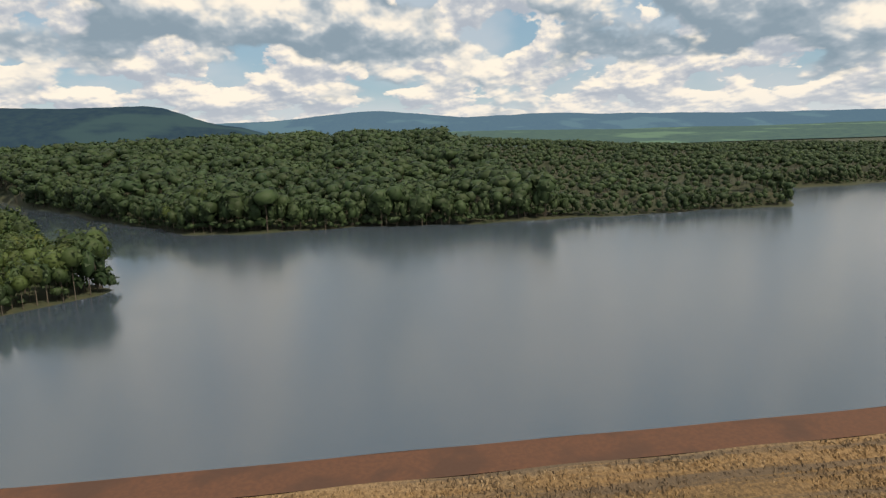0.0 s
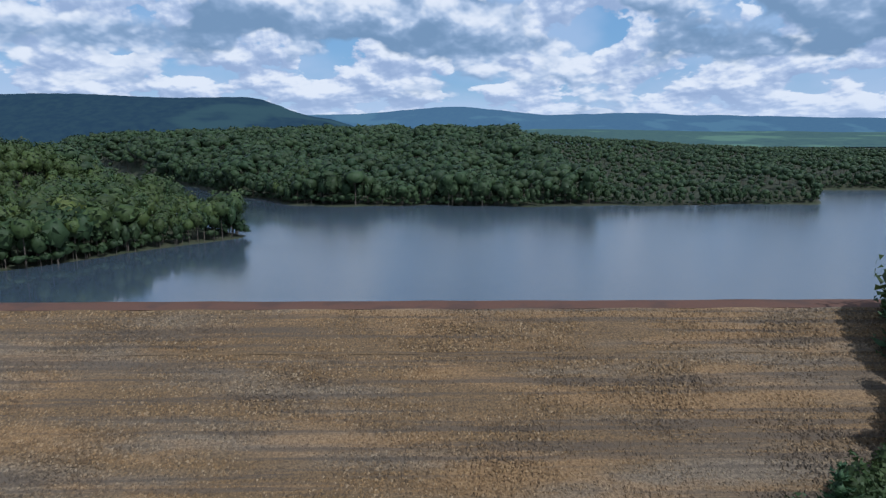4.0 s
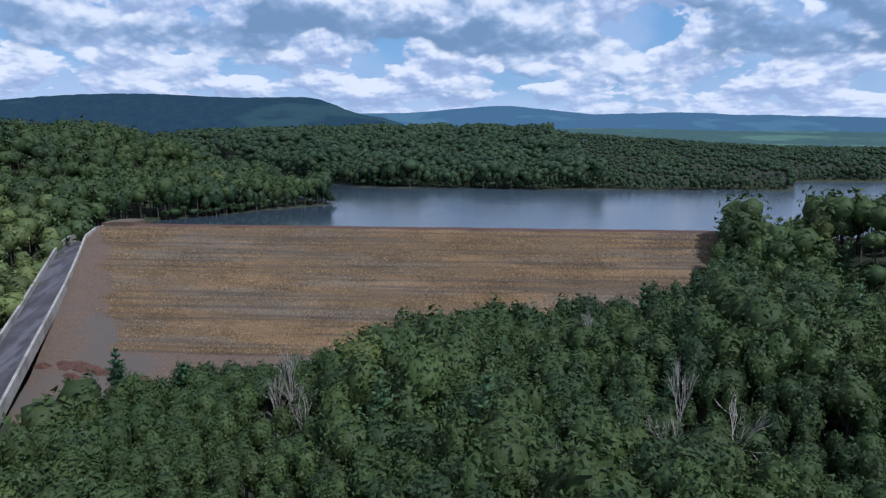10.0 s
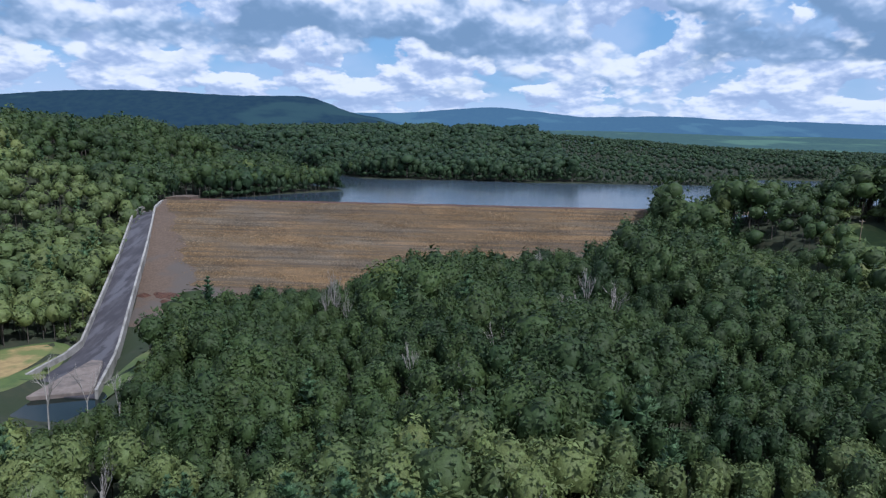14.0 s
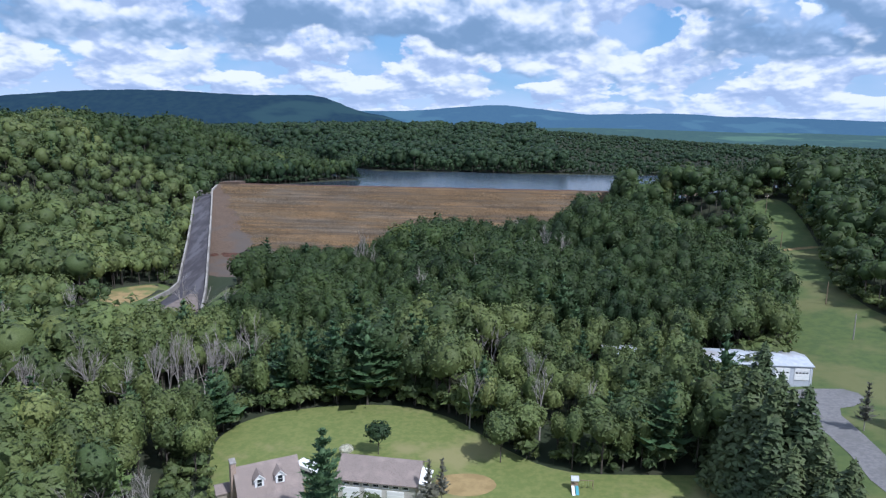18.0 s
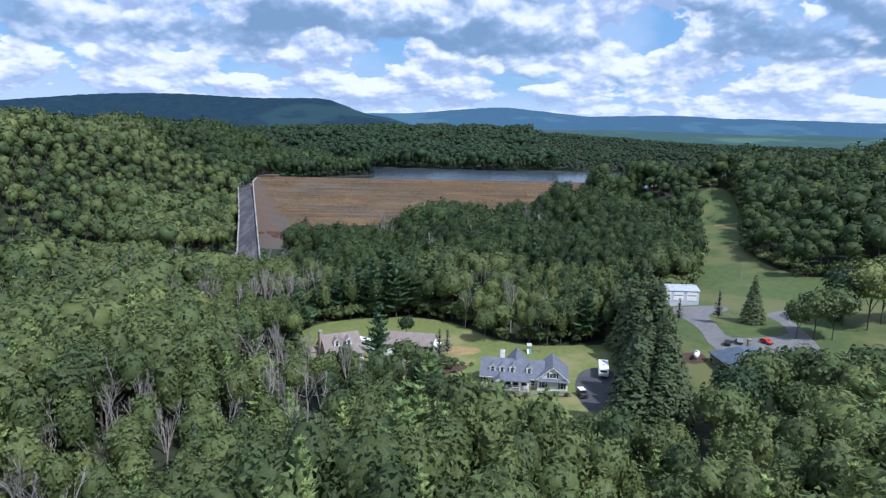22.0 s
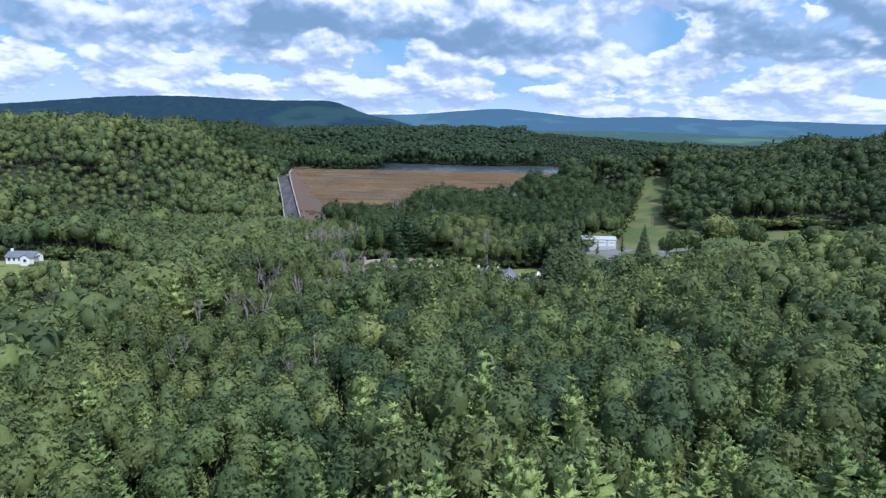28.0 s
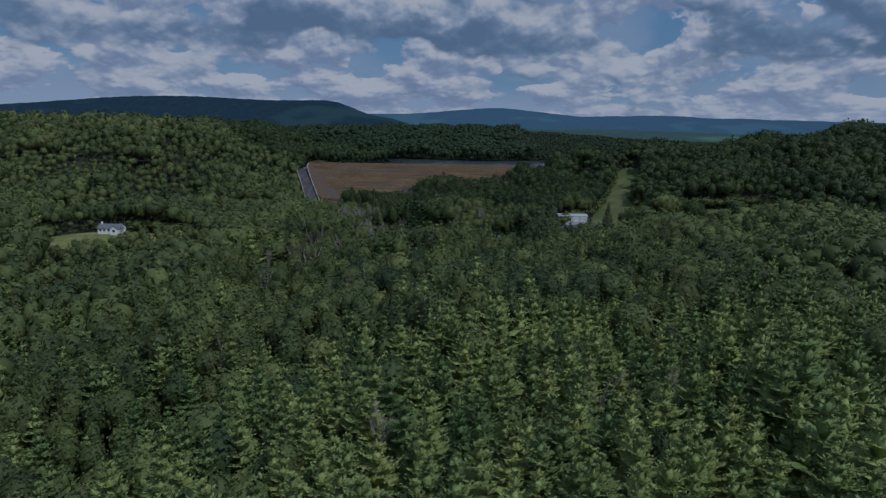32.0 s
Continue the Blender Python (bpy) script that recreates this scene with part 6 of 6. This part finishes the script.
pole(62.0, -196.0, 7.0, "wooden utility pole behind the shed", True)

# ---- trees and shrubs that stand by themselves ----


def tree_thing(name, shape, mats, x, y, s, turn, label, category, group="", wide=1.0):
    """A tree whose trunk carries its crown as a part."""
    key = (name, id(shape))
    if key not in TREE_MESH:
        (tv, tf), (cv, cf) = shape
        TREE_MESH[key] = (mesh_of("trunk", tv, tf, [mats[1]], smooth_shade=True), mesh_of("crown", cv, cf, [mats[0]], smooth_shade=True))
    a, b = TREE_MESH[key]
    e = new(name)
    e.empty_display_size = 0.5
    e.matrix_basis = Matrix.Translation((x, y, float(ground_z(x, y)))) @ Matrix.Rotation(turn, 4, "Z") @ Matrix.Diagonal((s * wide, s * wide, s, 1))
    part("trunk", a, e), part("crown", b, e)
    return tagged(e, label, category, group)


TREE_MESH = {}
R1 = np.random.default_rng(5)
SPRUCE = [spruce_tree(R1, 1500, 20, 8.0, 0.44), spruce_tree(R1, 1500, 20, 7.0, 0.44)]
BIG_SPRUCE = [M["spruce_single"], M["bark"]]
for i in range(26):
    x_ = 65.5 - 0.0031 * (i * 2.3) ** 2 + (2.2 if i % 2 else -2.2) + R1.uniform(-0.8, 0.8)
    y_ = -226.0 - i * 2.3
    tree_thing("spruce", SPRUCE[i % 2], BIG_SPRUCE, x_, y_, R1.uniform(0.66, 0.98), R1.uniform(0, 6), "tall dark spruce in a close row beside the lawn", "tree", "spruce row", 1.7)
tree_thing("spruce", SPRUCE[0], BIG_SPRUCE, 96.2, -224.5, 0.64, 1.0, "broad dark spruce standing alone on the grass", "tree", wide=1.35)
tree_thing("spruce", SPRUCE[1], BIG_SPRUCE, 118.0, -222.0, 0.5, 2.0, "small dark spruce beside the lane", "tree", wide=1.3)
THIN = pine_tree(R1, 130, 9, 3.6, 0.32)
for x_, y_, s_ in ((78.6, -221.0, 0.75), (87.9, -223.5, 0.95), (16.2, -243.5, 0.85), (18.0, -242.0, 0.8)):
    tree_thing("larch", THIN, [M["larch"], M["dead_wood"]], x_, y_, s_, R1.uniform(0, 6), "thin half-bare grey larch on the lawn", "tree", "thin larches")

LAWN_TREE = broad_tree(R1, 420, 6.2, 4.6, 1.0, 10, 0.30)
tree_thing("tree", LAWN_TREE, [M["leaf_single"], M["bark"]], 6.4, -227.5, 1.0, 0.4, "small round broadleaved tree alone on the lawn", "tree")
BIG_PINE = [pine_tree(R1, 1700, 18, 9.5, 0.62), pine_tree(R1, 1600, 18, 8.5, 0.62)]
for x_, y_, s_ in ((3.0, -252.5, 0.92), (-6.0, -206.0, 0.95), (-1.5, -203.0, 1.05), (4.0, -200.5, 1.0), (9.0, -198.5, 0.9), (-11.0, -204.0, 0.85), (-59.2, -84.0, 0.80), (-42.2, -90.0, 0.72), (-66, -96, 0.4), (14.0, -197.0, 0.8)):
    tree_thing("white_pine", BIG_PINE[int(abs(x_)) % 2], [M["pine_dark"], M["bark"]], x_, y_, s_, R1.uniform(0, 6), "white pine with layered blue-green boughs", "tree", "white pines")
OAK = [broad_tree(R1, 900, 12, 9.5, 0.95, 16, 0.42), broad_tree(R1, 900, 12, 8.5, 1.0, 15, 0.42)]
for x_, y_, s_ in ((9.5, -254.5, 0.72), (12.5, -250.5, 0.42), (27.0, -229.5, 0.75), (31.5, -226.5, 0.8), (47.5, -228.5, 0.95), (52.5, -229.0, 0.9), (43.0, -226.5, 0.85), (122.0, -230.0, 1.45), (127.5, -226.0, 1.35), (117.5, -227.0, 1.25), (136.0, -227.0, 1.15), (139.5, -225.0, 0.95), (105.0, -238.5, 1.0), (109.5, -238.0, 1.1), (101.5, -237.5, 0.8),
                   (8.9, -280.0, 0.8), (14.0, -278.5, 0.75), (3.3, -275.0, 0.8), (19.0, -284.0, 0.75), (26.5, -287.5, 0.7), (-5.0, -269.0, 0.85), (70.5, -283.0, 1.15), (77.5, -276.5, 1.15), (86.0, -272.0, 1.05), (66.0, -290.0, 1.1), (88.0, -278.0, 1.15), (98.0, -274.0, 1.1), (92.5, -282.0, 1.1), (80.0, -283.0, 0.9), (140.0, -243.0, 0.9), (76.0, -275.5, 0.6)):
    tree_thing("tree", OAK[int(abs(y_)) % 2], [M["leaf_single"], M["bark"]], x_, y_, s_, R1.uniform(0, 6), "broad round-crowned tree beside the lawn", "tree", "lawn trees")

# bare grey trees at the wood's edges
BARE = [bare_tree(R1, 14, 0.26), bare_tree(R1, 13, 0.36), bare_tree(R1, 15, 0.22), bare_tree(R1, 14, 0.30)]
BARE_MESH = [mesh_of("limbs", v_, f_, [M["dead_wood"]], smooth_shade=True) for v_, f_ in BARE]
for i, (x_, y_) in enumerate(BARE_SPOTS):
    s_ = R1.uniform(1.0, 1.32)
    ob = new("bare_tree", BARE_MESH[i % 4])
    ob.matrix_basis = Matrix.Translation((x_, y_, float(ground_z(x_, y_)))) @ Matrix.Rotation(R1.uniform(0, 6.28), 4, "Z") @ Matrix.Diagonal((s_, s_, s_, 1))
    tagged(ob, "dead tree with pale grey leafless limbs", "tree", "bare trees")

# shrubs
BUSH = [broad_tree(R1, 220, 1.9, 2.0, 1.1, 6, 0.16), broad_tree(R1, 220, 1.4, 1.8, 0.9, 6, 0.16)]
for x_, y_, s_ in ((16.5, -248.5, 1.2), (18.2, -248.0, 1.3), (20.0, -247.6, 1.1), (17.3, -250.6, 1.0), (19.2, -250.0, 1.2), (16.2, -253.6, 1.2), (21.8, -247.6, 0.8), (28.5, -264.3, 0.6), (31, -264.5, 0.6), (33.4, -264.7, 0.55), (35.4, -264.8, 0.6), (39.5, -264.5, 0.6), (41.5, -264.7, 0.8), (43.8, -264.9, 0.6), (26.6, -262.4, 0.7), (24, -247.5, 0.5),
                   (-128, -262, 1.6), (-131, -263, 1.2)):
    tree_thing("shrub", BUSH[int(abs(x_)) % 2], [M["leaf_single"], M["bark"]], x_, y_, s_, R1.uniform(0, 6), "clipped green shrub in a mulch bed", "shrub", "garden shrubs")
FLOWER = broad_tree(R1, 320, 2.4, 2.8, 0.9, 8, 0.2)
tree_thing("flowering_bush", FLOWER, [M["blossom"], M["bark"]], 1.2, -229.0, 1.0, 0.3, "bush covered in creamy white blossom on the lawn", "shrub")

# trees of the woods that the flight passes nearest
FINE_PINE = [pine_tree(R1, 1080, 15, w_, 0.47) for w_ in (8.4, 9.4, 7.6)]
for x_, y_, k in WOOD_SINGLES:
    if k < 6:
        tree_thing("forest_tree", NEAR_BROAD[k], [M["leaf_single"], M["bark"]], x_, y_, R1.uniform(0.85, 1.2), R1.uniform(0, 6.28), "broadleaved forest tree with rounded summer-green crown", "tree", "forest trees", R1.uniform(0.95, 1.25))
    else:
        tree_thing("forest_pine", FINE_PINE[k - 6], [M["pine_single"], M["bark"]], x_, y_, R1.uniform(0.8, 1.1), R1.uniform(0, 6.28), "white pine with feathery bright green boughs", "tree", "forest pines", R1.uniform(0.85, 1.15))
